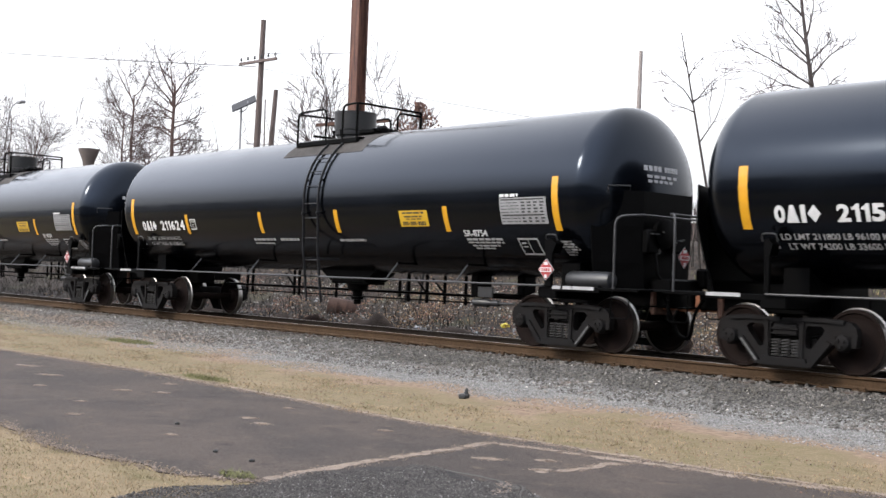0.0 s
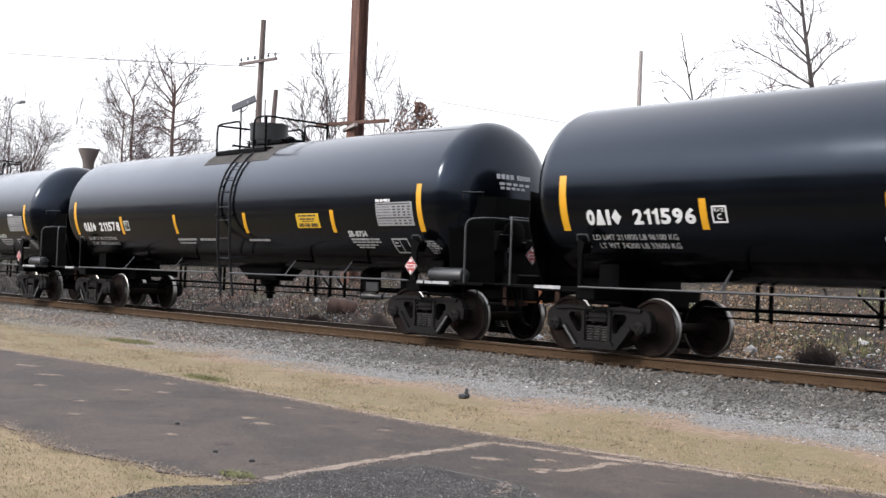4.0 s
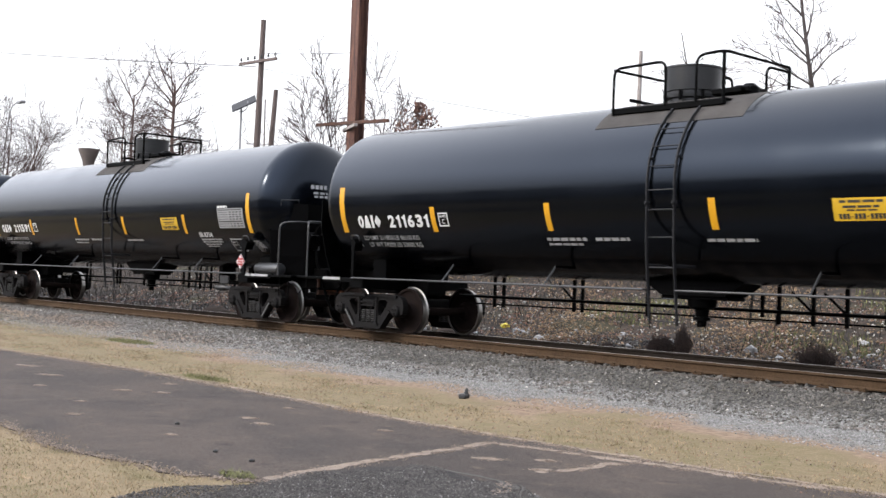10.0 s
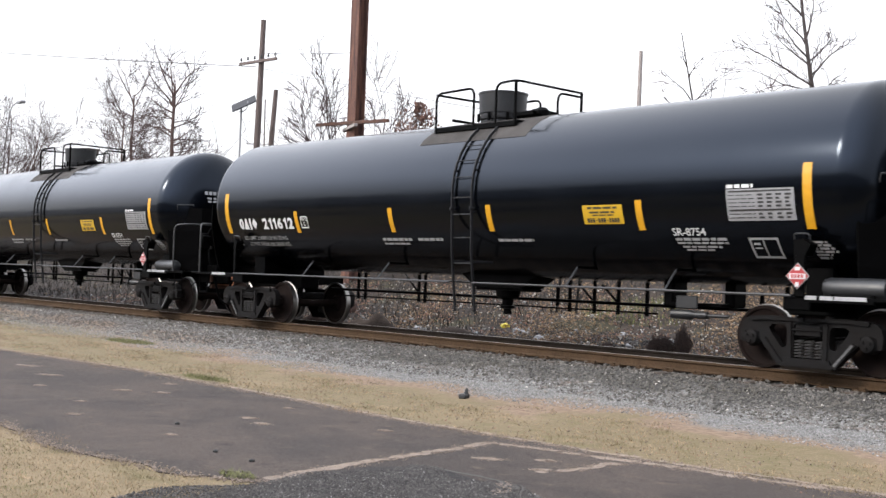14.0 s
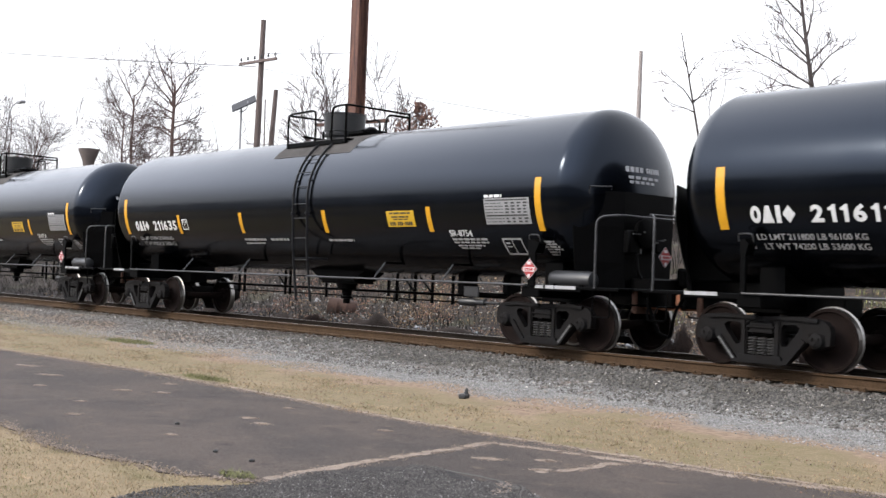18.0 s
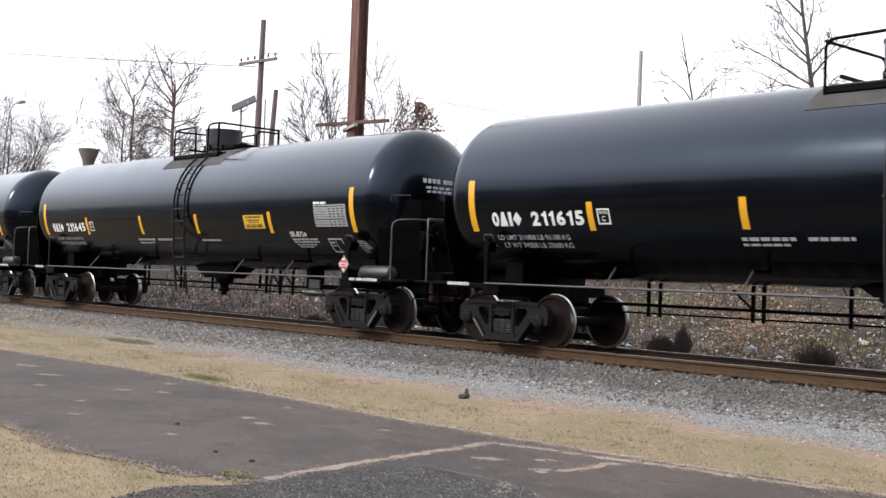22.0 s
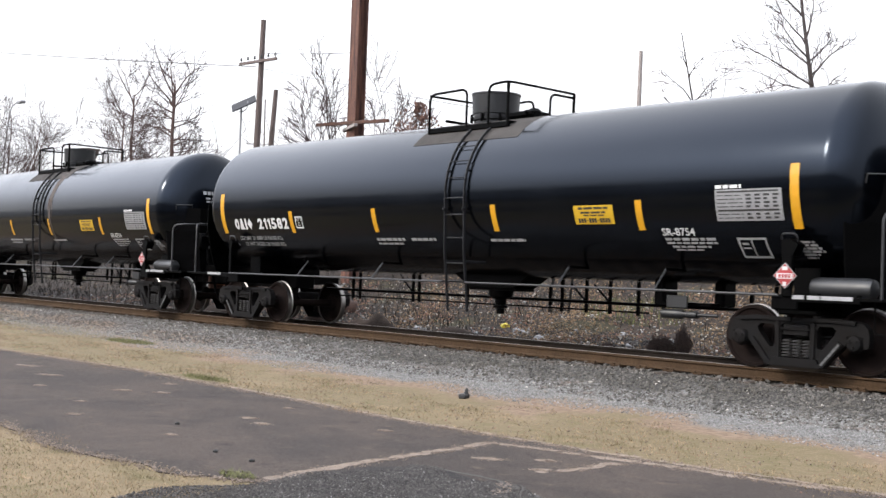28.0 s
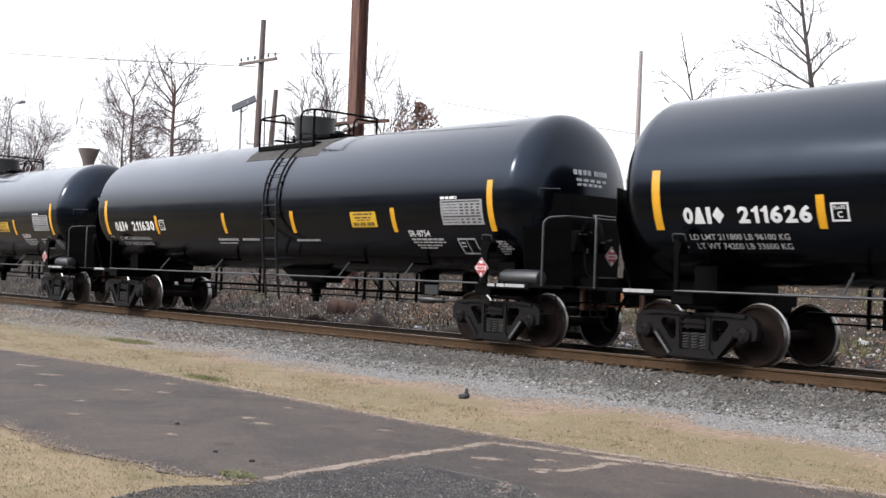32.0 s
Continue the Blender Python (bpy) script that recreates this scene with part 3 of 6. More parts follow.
        part("mark_shape", on_tank(bm, u, 2.086), WHITE, tank, "plain white shape of the owner's mark")
    # marks on the front head
    hd = bmesh.new()

    def head_bar(y0, y1, z0, z1):
        vs = []
        for y, z in ((y0, z0), (y1, z0), (y1, z1), (y0, z1)):
            q = math.sqrt(max(0, 1 - (y * y + (z - AXIS) ** 2) / R ** 2))
            vs.append(hd.verts.new((FRONT + HEAD * q + 0.012, y, z)))
        hd.faces.new(vs)

    for y in (-0.52, -0.41, -0.30, -0.19):
        head_bar(y, y + 0.085, 3.04, 3.13)
    for k in range(6):
        head_bar(-0.02 + 0.065 * k, 0.03 + 0.065 * k, 3.04, 3.13)
    for z, a, b in ((2.95, -0.46, 0.36), (2.87, -0.44, 0.22)):
        for k in range(5):
            head_bar(a + (b - a) * k / 5, a + (b - a) * (k + 0.75) / 5, z - 0.025, z + 0.025)
    tagged(part("head_stencil", hd, DIMWHITE, tank, "rows of white stencil bars on the tank end"), kind="stuff")
    tube(bm := bmesh.new(), [(FRONT + 0.46, -1.15, 2.62), (FRONT + 0.50, -1.18, 2.74), (FRONT + 0.64, -0.80, 2.76), (FRONT + 0.60, -0.78, 2.64)], 0.014, 6)
    part("grab_iron", bm, RAILGREY, car)
    # half-height shields before both heads: three bent panels
    for s, base in ((1, FRONT), (-1, REAR)):
        bm = bmesh.new()
        wide, deep = (1.28, 0.22) if s > 0 else (1.35, 0.50)
        cols = ((-wide, deep), (-0.66, 0.80), (0.66, 0.80), (wide, deep))
        rows = []
        for z, k in ((1.08, 0.90), (1.5, 0.95), (2.1, 1.0), (2.68, 1.0)):
            back = 0 if s > 0 else 2.4 * (1 - k)
            rows.append([[bm.verts.new((base + s * (d - back * (abs(y) > 1) + t), y * k, z)) for t in (0, 0.02)] for y, d in cols])
        for a, b in zip(rows, rows[1:]):
            for i in range(3):
                for t in (0, 1):
                    bm.faces.new((a[i][t], a[i + 1][t], b[i + 1][t], b[i][t]))
        for i in range(3):
            for r in (rows[0], rows[-1]):
                bm.faces.new((r[i][0], r[i + 1][0], r[i + 1][1], r[i][1]))
        for i in (0, 3):
            for a, b in zip(rows, rows[1:]):
                bm.faces.new((a[i][0], b[i][0], b[i][1], a[i][1]))
        bmesh.ops.recalc_face_normals(bm, faces=bm.faces)
        part("head_shield", bm, FRAME, car, "black half-height end shield")
    # stub sills, bolsters and end decks
    for s, c in ((1, 7.113), (-1, -7.113)):
        bm = bmesh.new()
        box(bm, (c + s * 0.62, 0, 0.93), (2.9, 0.52, 0.30), bevel=0.02)
        box(bm, (c + s * 1.05, 0, 1.15), (1.5, 0.9, 0.22), bevel=0.03)
        part("stub_sill", bm, FRAME, car)
        bm = bmesh.new()
        prism(bm, [(c - 0.22, 0.86), (c + 0.22, 0.86), (c + 0.2, 1.5), (c - 0.2, 1.5)], -0.85, 0.85)
        box(bm, (c, 0, 0.97), (0.42, 2.9, 0.2), bevel=0.02)
        part("body_bolster", bm, FRAME, car)
        end = c + 1.62 if s > 0 else c - 1.90
        bm = bmesh.new()
        box(bm, (end, 0, 1.062), (0.34, 2.9, 0.035), bevel=0.008)
        for y in (-1.42, 1.42):
            box(bm, (c + s * 0.55, y, 1.03), (1.15, 0.06, 0.09), bevel=0.01)
            box(bm, (c + s * 1.45, y, 1.05), (0.9, 0.05, 0.05), bevel=0.008)
        part("end_deck", bm, FRAME, car)
        for y in (-1.3, 1.3):
            bm = bmesh.new()
            tube(bm, arc([(end, y, 1.03), (end, y, 0.60), (end - s * 0.36, y, 0.60), (end - s * 0.36, y, 1.03)], 0.06), 0.013, 6)
            part("step_iron", bm, FRAME, car, "bent black step iron")
        bm = bmesh.new()
        y = -1.45
        tube(bm, arc([(end - s * 0.2, y, 1.06), (end - s * 0.2, y, 2.22), (end + s * 0.10, -1.2, 2.25), (end + s * 0.10, 1.2, 2.25), (end - s * 0.2, 1.45, 2.22), (end - s * 0.2, 1.45, 1.06)], 0.16), 0.019, 8)
        part("end_handrail", bm, RAILGREY, car, "dusty grey end handrail", smooth=True)
        # coupler, draft gear and hoses
        bm = bmesh.new()
        tip = 9.05 if s > 0 else -9.38
        box(bm, ((c + s * 2.0), 0, 0.88), (0.6, 0.30, 0.26), bevel=0.03)
        box(bm, (tip - s * 0.30, 0, 0.87), (0.56, 0.24, 0.24), bevel=0.03)
        prism(bm, [(tip - s * 0.16, 0.74), (tip - s * 0.16, 1.0), (tip + s * 0.10, 1.0), (tip + s * 0.16, 0.87), (tip + s * 0.10, 0.74)], -0.17, -0.02)
        prism(bm, [(tip - s * 0.20, 0.76), (tip - s * 0.20, 0.98), (tip + s * 0.04, 0.98), (tip + s * 0.04, 0.76)], 0.02, 0.19)
        part("coupler", bm, ORANGE, car, "rust-orange cast coupler")
        bm = bmesh.new()
        box(bm, (tip - s * 0.62, 0, 0.87), (0.10, 0.62, 0.42), bevel=0.02)
        part("striker", bm, DARKRUST, car, "rust-stained striker plate")
        bm = bmesh.new()
        tube(bm, arc([(tip - s * 0.35, -0.35, 0.95), (tip - s * 0.2, -0.38, 0.7), (tip - s * 0.08, -0.3, 0.34), (tip + s * 0.05, -0.2, 0.30)], 0.12), 0.03, 8)
        part("air_hose", bm, FRAME, car, "hanging black air hose", smooth=True)
        bm = bmesh.new()
        tube(bm, [(tip - s * 0.3, -0.3, 0.82), (tip - s * 0.3, -0.95, 0.8), (tip - s * 0.3, -1.05, 0.66)], 0.015, 6)
        part("uncoupling_lever", bm, FRAME, car)
        # white strip on the deck's edge
        segs = ((7.24, 7.42), (7.47, 7.66), (7.68, 8.14)) if s > 0 else ((-8.22, -7.64),)
        for a, b in segs:
            bm = bmesh.new()
            box(bm, ((a + b) / 2, -1.456, 1.055), (b - a, 0.008, 0.055))
            part("reflector", bm, DIMWHITE, car, "white reflective strip")
    # near side and far side handrails on brackets
    for y in (-1, 1):
        for a, b in ((-7.2, 0.10), (0.72, 7.05)):
            bm = bmesh.new()
            tube(bm, [(a, y * 1.5, 1.075), (b, y * 1.5, 1.075)], 0.018, 8)
            part("side_handrail", bm, RAILGREY, car, "long dusty grey handrail", smooth=True)
        for u in (-4.5, -1.97, 2.93, 4.92):
            bm = bmesh.new()
            tube(bm, [(u, y * 1.5, 1.07), (u, y * 1.20, 1.41)], 0.015, 6)
            part("rail_bracket", bm, RAILGREY, car)
            bm = bmesh.new()
            box(bm, (u, y * 0.96, 1.40), (0.03, 0.52, 0.04))
            part("bracket_arm", bm, FRAME, car)
    # ladder: over the shoulder of the tank, then straight down
    for y in (-1, 1):
        lad = bmesh.new()
        pts = []
        for d in (52, 44, 36, 28, 20, 12, 4, -3):
            a = radians(d)
            pts.append((y * (R + 0.05) * math.cos(a), AXIS + (R + 0.05) * math.sin(a)))
        pts += [(y * 1.5, 1.6), (y * 1.37, 0.55)]
        for u in (0.16, 0.67):
            for (ya, za), (yb, zb) in zip(pts, pts[1:]):
                d = Vector((0, yb - ya, zb - za))
                box(lad, (u, (ya + yb) / 2, (za + zb) / 2), (0.02, 0.05, d.length + 0.01), Matrix.Rotation(-math.atan2(d.y, d.z), 4, "X"))
        ladder = part("ladder", lad, LADDER, car, "black steel ladder")
        rung = None
        zs = [("z", z) for z in (0.6, 0.95, 1.42, 1.88, 2.3, 2.6)] + [("a", radians(d)) for d in (10, 22, 34)]
        for kind, v in zs:
            p = (y * (1.545 - 0.085 * (2.6 - v)), v) if kind == "z" else (y * (R + 0.055) * math.cos(v), AXIS + (R + 0.055) * math.sin(v))
            bm = bmesh.new()
            tube(bm, [(0.16, *p), (0.67, *p)], 0.010, 6)
            part("rung", bm, RAILGREY if kind == "z" else LADDER, ladder)
        for u in (0.16, 0.67):
            for by, bz, bs in ((1.47, 3.1, (0.04, 0.10, 0.035)), (1.53, 2.4, (0.04, 0.12, 0.05)), (1.2, 1.45, (0.03, 0.5, 0.05))):
                bm = bmesh.new()
                box(bm, (u, y * by, bz), bs, bevel=0.008)
                part("ladder_bracket", bm, LADDER, ladder)
    # platform round the manway
    bm = bmesh.new()
    for y in (-0.86, 0.86):
        box(bm, (-0.04, y, 3.985), (2.2, 0.05, 0.10), bevel=0.01)
    for u in (-1.1, 1.03):
        box(bm, (u, 0, 4.24), (0.05, 0.9, 0.05))
    plat = part("platform_frame", bm, FRAME, car)
    for y in (-0.72, 0.72):
        bm = bmesh.new()
        for k in range(5):
            box(bm, (-0.04, y - 0.10 + 0.05 * k, 4.03), (2.2, 0.012, 0.035))
        for k in range(23):
            box(bm, (-1.12 + 0.098 * k, y, 4.035), (0.012, 0.24, 0.03))
        part("grating", bm, FRAME, plat, "black steel grating tread")
    rails = ([(-1.11, -0.88, 3.93), (-1.11, -0.88, 4.70), (-0.06, -0.88, 4.72), (-0.06, -0.88, 4.0)],
             [(0.53, -0.88, 4.0), (0.53, -0.88, 4.74), (1.03, -0.88, 4.76), (1.11, 0.82, 4.74)],
             [(1.11, 0.82, 4.66), (1.11, 0.16, 4.66), (1.11, 0.16, 4.16)],
             [(1.03, -0.88, 3.95), (1.03, -0.88, 4.75)], [(1.11, 0.82, 3.95), (1.11, 0.82, 4.74)],
             [(-1.11, -0.88, 4.68), (-1.11, 0.88, 4.70), (-1.11, 0.88, 3.95)],
             [(-1.11, 0.88, 4.70), (0.0, 0.88, 4.72), (0.0, 0.88, 4.0)])
    for k, r in enumerate(rails):
        bm = bmesh.new()
        tube(bm, arc(r, 0.16), 0.024 if len(r) > 2 else 0.03, 8)
        part("platform_rail", bm, FRAME, plat, smooth=True)
    bm = bmesh.new()
    lathe(bm, [(4.10, 0.40), (4.20, 0.40), (4.22, 0.45), (4.27, 0.455), (4.27, 0.425), (4.33, 0.425), (4.335, 0.455), (4.70, 0.47), (4.705, 0.485), (4.735, 0.485), (4.74, 0.44), (4.76, 0.15)], 36, (-0.17, 0, 0), "Z")
    dome = part("manway_housing", bm, DOME, car, "black drum-shaped manway housing", smooth=True)
    for k in range(8):
        a = 2 * math.pi * k / 8 + 0.2
        bm = bmesh.new()
        tube(bm, [(-0.17 + 0.47 * math.cos(a), 0.47 * math.sin(a), 4.16), (-0.17 + 0.47 * math.cos(a), 0.47 * math.sin(a), 4.32)], 0.03, 6)
        part("bolt", bm, FRAME, dome)
    bm = bmesh.new()
    box(bm, (0.80, -0.1, 4.24), (0.7, 0.55, 0.10), bevel=0.02)
    seat = part("valve_plate", bm, FRAME, car, "low black plate that carries the valves")
    for name, prof, at in (("relief_valve", [(4.18, 0.17), (4.30, 0.17), (4.31, 0.12), (4.36, 0.10)], (0.75, 0.0, 0)), ("vacuum_valve", [(4.18, 0.15), (4.28, 0.15), (4.34, 0.08)], (1.05, -0.2, 0))):
        lathe(bm := bmesh.new(), prof, 18, at, "Z")
        part(name, bm, FRAME, seat, smooth=True)
    box(bm := bmesh.new(), (0.6, 0.25, 4.28), (0.2, 0.12, 0.14), bevel=0.02)
    part("valve_cover", bm, FRAME, seat)
    # reservoir on the front deck, brake gear on the shield
    bm = bmesh.new()
    lathe(bm, [(7.42, 0.06), (7.45, 0.13), (7.52, 0.148), (8.26, 0.148), (8.33, 0.13), (8.36, 0.06)], 24, (0, -1.24, 1.19))
    res = part("air_reservoir", bm, CYLGREY, car, "dull grey cylindrical air reservoir", smooth=True)
    for u in (7.6, 8.18):
        bm = bmesh.new()
        box(bm, (u, -1.24, 1.06), (0.05, 0.28, 0.10))
        part("saddle", bm, FRAME, res)
    bm = bmesh.new()
    box(bm, (8.56, -0.55, 1.85), (0.14, 0.34, 0.40), bevel=0.03)
    lathe(bm, [(8.56, 0.24), (8.66, 0.26), (8.68, 0.2)], 20, (0, -0.3, 2.0))
    box(bm, (8.55, 0.15, 1.80), (0.12, 0.26, 0.24), bevel=0.03)
    tube(bm, arc([(8.6, -0.5, 1.7), (8.66, -0.5, 1.3), (8.7, -0.2, 1.1)], 0.1), 0.03, 6)
    brake = part("hand_brake", bm, FRAME, car, "black hand brake gear", smooth=True)
    bm = bmesh.new()
    for y, z, sy, sz in ((-0.62, 1.98, 0.2, 0.02), (-0.42, 2.02, 0.04, 0.03), (-0.1, 1.86, 0.1, 0.03), (-0.5, 1.7, 0.03, 0.08), (0.12, 1.92, 0.08, 0.02)):
        box(bm, (8.70, y, z), (0.02, sy, sz))
    tagged(part("worn_edges", bm, RAILGREY, brake, "worn grey metal edges"), kind="stuff")
    bm = bmesh.new()
    box(bm, (8.95, 0.42, 1.28), (0.22, 0.30, 0.34), bevel=0.04)
    part("brake_box", bm, FRAME, car)

    def placard(c, normal_x):
        rot = Matrix.Rotation(radians(90), 4, "Z") if normal_x else Matrix()
        def diamond(h, out):
            d = bmesh.new()
            vs = []
            for t in (0, -0.004):
                vs.append([d.verts.new(rot @ Vector((x, -out + t, z))) for x, z in ((0, -h), (h, 0), (0, h), (-h, 0))])
            d.faces.new(vs[1])
            d.faces.new(vs[0][::-1])
            for i in range(4):
                d.faces.new((vs[0][i], vs[0][(i + 1) % 4], vs[1][(i + 1) % 4], vs[1][i]))
            bmesh.ops.recalc_face_normals(d, faces=d.faces)
            return d
        hold = part("placard", diamond(0.18, 0.0), DIMWHITE, car, "red and white diamond placard")
        hold.location = c
        part("red_field", diamond(0.165, 0.006), RED, hold, "red diamond field")
        b = bmesh.new()
        box(b, (0, -0.014, -0.005), (0.25, 0.006, 0.075))
        box(b, (0, -0.014, 0.10), (0.08, 0.006, 0.05))
        box(b, (0, -0.014, -0.115), (0.05, 0.006, 0.06))
        for f in b.verts:
            f.co = rot @ f.co
        part("print", b, WHITE, hold, "white print bars")
        b = bmesh.new()
        for k in range(4):
            box(b, (-0.075 + 0.05 * k, -0.019, -0.005), (0.034, 0.005, 0.05))
        for f in b.verts:
            f.co = rot @ f.co
        tagged(part("print", b, RED, hold, "red print bars"), kind="stuff")

    placard((7.19, -1.56, 1.345), False)
    placard((8.78, 0.05, 1.62), True)
    # stands with hooded tops at both ends of the handrail
    for u, w in ((7.17, 0.30), (-7.2, 0.16)):
        bm = bmesh.new()
        box(bm, (u, -1.47, 1.42), (w * 0.55, 0.05, 0.72), bevel=0.01)
        prism(bm, [(u - w * 0.28, 1.62), (u + w * 0.28, 1.62), (u + w * 0.55, 1.78), (u + w * 0.1, 1.86), (u - w * 0.3, 1.84)], -1.5, -1.3)
        stand = part("placard_stand", bm, FRAME, car)
        bm = bmesh.new()
        tube(bm, arc([(u - 0.12, -1.42, 1.82), (u - 0.12, -1.46, 1.93), (u + 0.12, -1.46, 1.93), (u + 0.12, -1.42, 1.82)], 0.1), 0.012, 6)
        part("hoop", bm, RAILGREY, stand)
        bm = bmesh.new()
        words(bm, u - 0.10, u + 0.10, 1.82, 0.035, 12, 0.13)
        part("stencil", bm, DIMWHITE, stand, "short white stencil bars")
    # under the belly: pipes, hangers, brake cylinder, outlet
    bm = bmesh.new()
    tube(bm, [(-6.2, 0.55, 0.80), (5.6, 0.55, 0.80)], 0.03, 8)
    part("brake_pipe", bm, FRAME, car, smooth=True)
    bm = bmesh.new()
    tube(bm, [(-6.0, 0.62, 0.655), (3.2, 0.62, 0.655)], 0.016, 6)
    part("brake_rod", bm, FRAME, car)
    for u in (-5.2, -4.95, -3.1, -2.9, -1.4, 0.9, 1.2, 1.8, 2.36, 3.0, 3.55, 5.3, 5.75):
        bm = bmesh.new()
        box(bm, (u, 0.58, 0.90), (0.06, 0.05, 0.6 if u not in (0.9, 5.3) else 0.4), bevel=0.005)
        if u in (1.8, 2.36, -3.1):
            tube(bm, [(u - 0.02, 0.58, 0.82), (u - 0.38, 0.58, 1.12)], 0.022, 6)
        part("pipe_hanger", bm, FRAME, car)
    bm = bmesh.new()
    lathe(bm, [(0.50, 0.08), (0.60, 0.08), (0.61, 0.14), (0.66, 0.14), (0.67, 0.10), (0.78, 0.12), (0.82, 0.22), (1.24, 0.30)], 24, (0.15, 0, 0), "Z")
    prism(bm, [(-0.85, 1.25), (-0.45, 1.0), (0.75, 1.0), (1.15, 1.25)], -0.3, 0.3)
    part("bottom_outlet", bm, FRAME, car, "black belly outlet under the ladder", smooth=True)
    bm = bmesh.new()
    box(bm, (0.15, 0, 0.97), (1.3, 0.5, 0.06), bevel=0.02)
    part("skid_plate", bm, FRAME, car)
    bm = bmesh.new()
    lathe(bm, [(4.22, 0.04), (4.24, 0.075), (4.62, 0.08), (4.66, 0.05), (4.72, 0.05), (4.73, 0.06), (4.92, 0.06), (4.93, 0.03), (5.3, 0.025)], 20, (0, -0.35, 0.70))
    part("brake_cylinder", bm, CYLGREY, car, "grey brake cylinder", smooth=True)
    bm = bmesh.new()
    box(bm, (3.95, 0.1, 1.06), (0.22, 0.4, 0.46), bevel=0.03)
    box(bm, (4.98, 0.3, 1.06), (0.2, 0.36, 0.46), bevel=0.03)
    box(bm, (4.46, 0.1, 0.86), (1.1, 0.4, 0.06), bevel=0.01)
    part("valve_box", bm, FRAME, car)
    bm = bmesh.new()
    box(bm, (4.48, -0.3, 0.90), (0.40, 0.04, 0.2), bevel=0.008)
    part("valve_portion", bm, CYLGREY, car)
    sets = build_truck(car, 7.113, True) + build_truck(car, -7.113, False)
    return car


NUMBERS = ("2115", "211624", "211596", "211578", "211608", "211631", "211591", "211612", "211611", "211635", "211615", "211645", "211576", "211582", "211626", "211630", "")
PITCH = 18.502
SLACK = {6: 0.08, 7: 0.12, 11: 0.10, 12: 0.14}  # play in the couplers


def train_at(t):
    """Where the reference car stands at t seconds: about 8 m/s, slowly losing speed."""
    q = (t - 16) / 16
    return 0.987 * (147.9612 + 130.0755 * q - 2.8719 * q ** 2 + 0.4563 * q ** 3 - 0.0481 * q ** 4 - 0.0933 * q ** 5) - 16.13


first = build_car()
cars = []
for i, digits in enumerate(NUMBERS):
    at = pose(train_at(0) - PITCH * i + SLACK.get(i, 0), 0, RT)
    if i == 0:
        first.matrix_basis = at
        car = first
    else:
        car = copy_thing(first, at)
    cars.append(car)
for car, digits in zip(cars, NUMBERS):
    if digits:
        tank = [o for o in car.children if o.name.startswith("tank")][0]
        widths = [0.112 if d == "1" else 0.215 if d == "4" else 0.19 for d in digits]
        gap = 0.026 if len(digits) < 6 else (1.17 - sum(widths)) / 5
        u = -6.2
        for d, w in zip(digits, widths):
            part("digit", on_tank(numeral_one(w) if d == "1" else lettering(d, 0.235, w, 0.04), u, 2.088), WHITE, tank)
            u += w + gap
# the short bars were stuck on by eye, a little apart from car to car
SHIFT = ((0.3, 0, 0), (0.38, 0.02, 0.03), (0.05, 0.05, 0.04), (0.0, 0, 0), (0.31, -0.02, -0.24), (0.04, 0.13, 0.19), (0.32, -0.02, -0.15), (0.32, -0.14, -0.14), (0.21, -0.23, 0), (-0.03, -0.01, -0.05), (0.02, 0.08, 0), (0.29, -0.08, -0.24), (-0.06, -0.03, -0.03), (0, 0.17, 0.05), (0.33, -0.05, -0.02), (0.38, -0.02, 0.06), (0.2, 0, 0))
for car, moves in zip(cars, SHIFT):
    tank = [o for o in car.children if o.name.startswith("tank")][0]
    bars = sorted((o for o in tank.children if o.name.startswith("marker_bar")), key=lambda o: o.data.vertices[0].co.x)
    for bar, d in zip(bars[2:5], moves):
        bar.location.x = d


def spill(tank):
    """Dried brown streaks that ran from the valves down one tank."""
    m = mat("dried_brown_spill", (0.05, 0.026, 0.015), 0.75, vary=0.3, scale=5, fine=20, bump=0.05, second=(0.01628, 0.01406, 0.01332), amount=1.0, grow=(5, 1, 0.6))
    bm = bmesh.new()
    for u, w, low in ((1.14, 0.10, 1.75), (1.22, 0.12, 1.9), (1.31, 0.06, 2.5), (1.08, 0.05, 2.6)):
        rows = []
        for k in range(15):
            z = 4.0 + (low - 4.0) * k / 14
            c, h = u + 0.02 * math.sin(k * 0.7 + u * 9) + 0.04 * k / 14, w / 2 * (1.3 - 0.9 * k / 14)
            rows.append([bm.verts.new(skin(c + q, z, 0.0055)) for q in (-h, h)])
        for a, b in zip(rows, rows[1:]):
            bm.faces.new((a[0], b[0], b[1], a[1]))
    part("spill_stain", bm, m, tank, "dried brown streaks below the valves", smooth=True)


spill([o for o in cars[14].children if o.name.startswith("tank")][0])
tagged(cars[14], "long black tank car with a rust-streaked ladder rolling on the rails")


# ---- track ----
# darker rail steel: shade under the train painted onto the far rail
SHADERAIL = mat("shaded_far_rail_side", (0.016, 0.012, 0.0095), 0.85, vary=0.3, scale=3, fine=40, bump=0.3, spec=0.1)


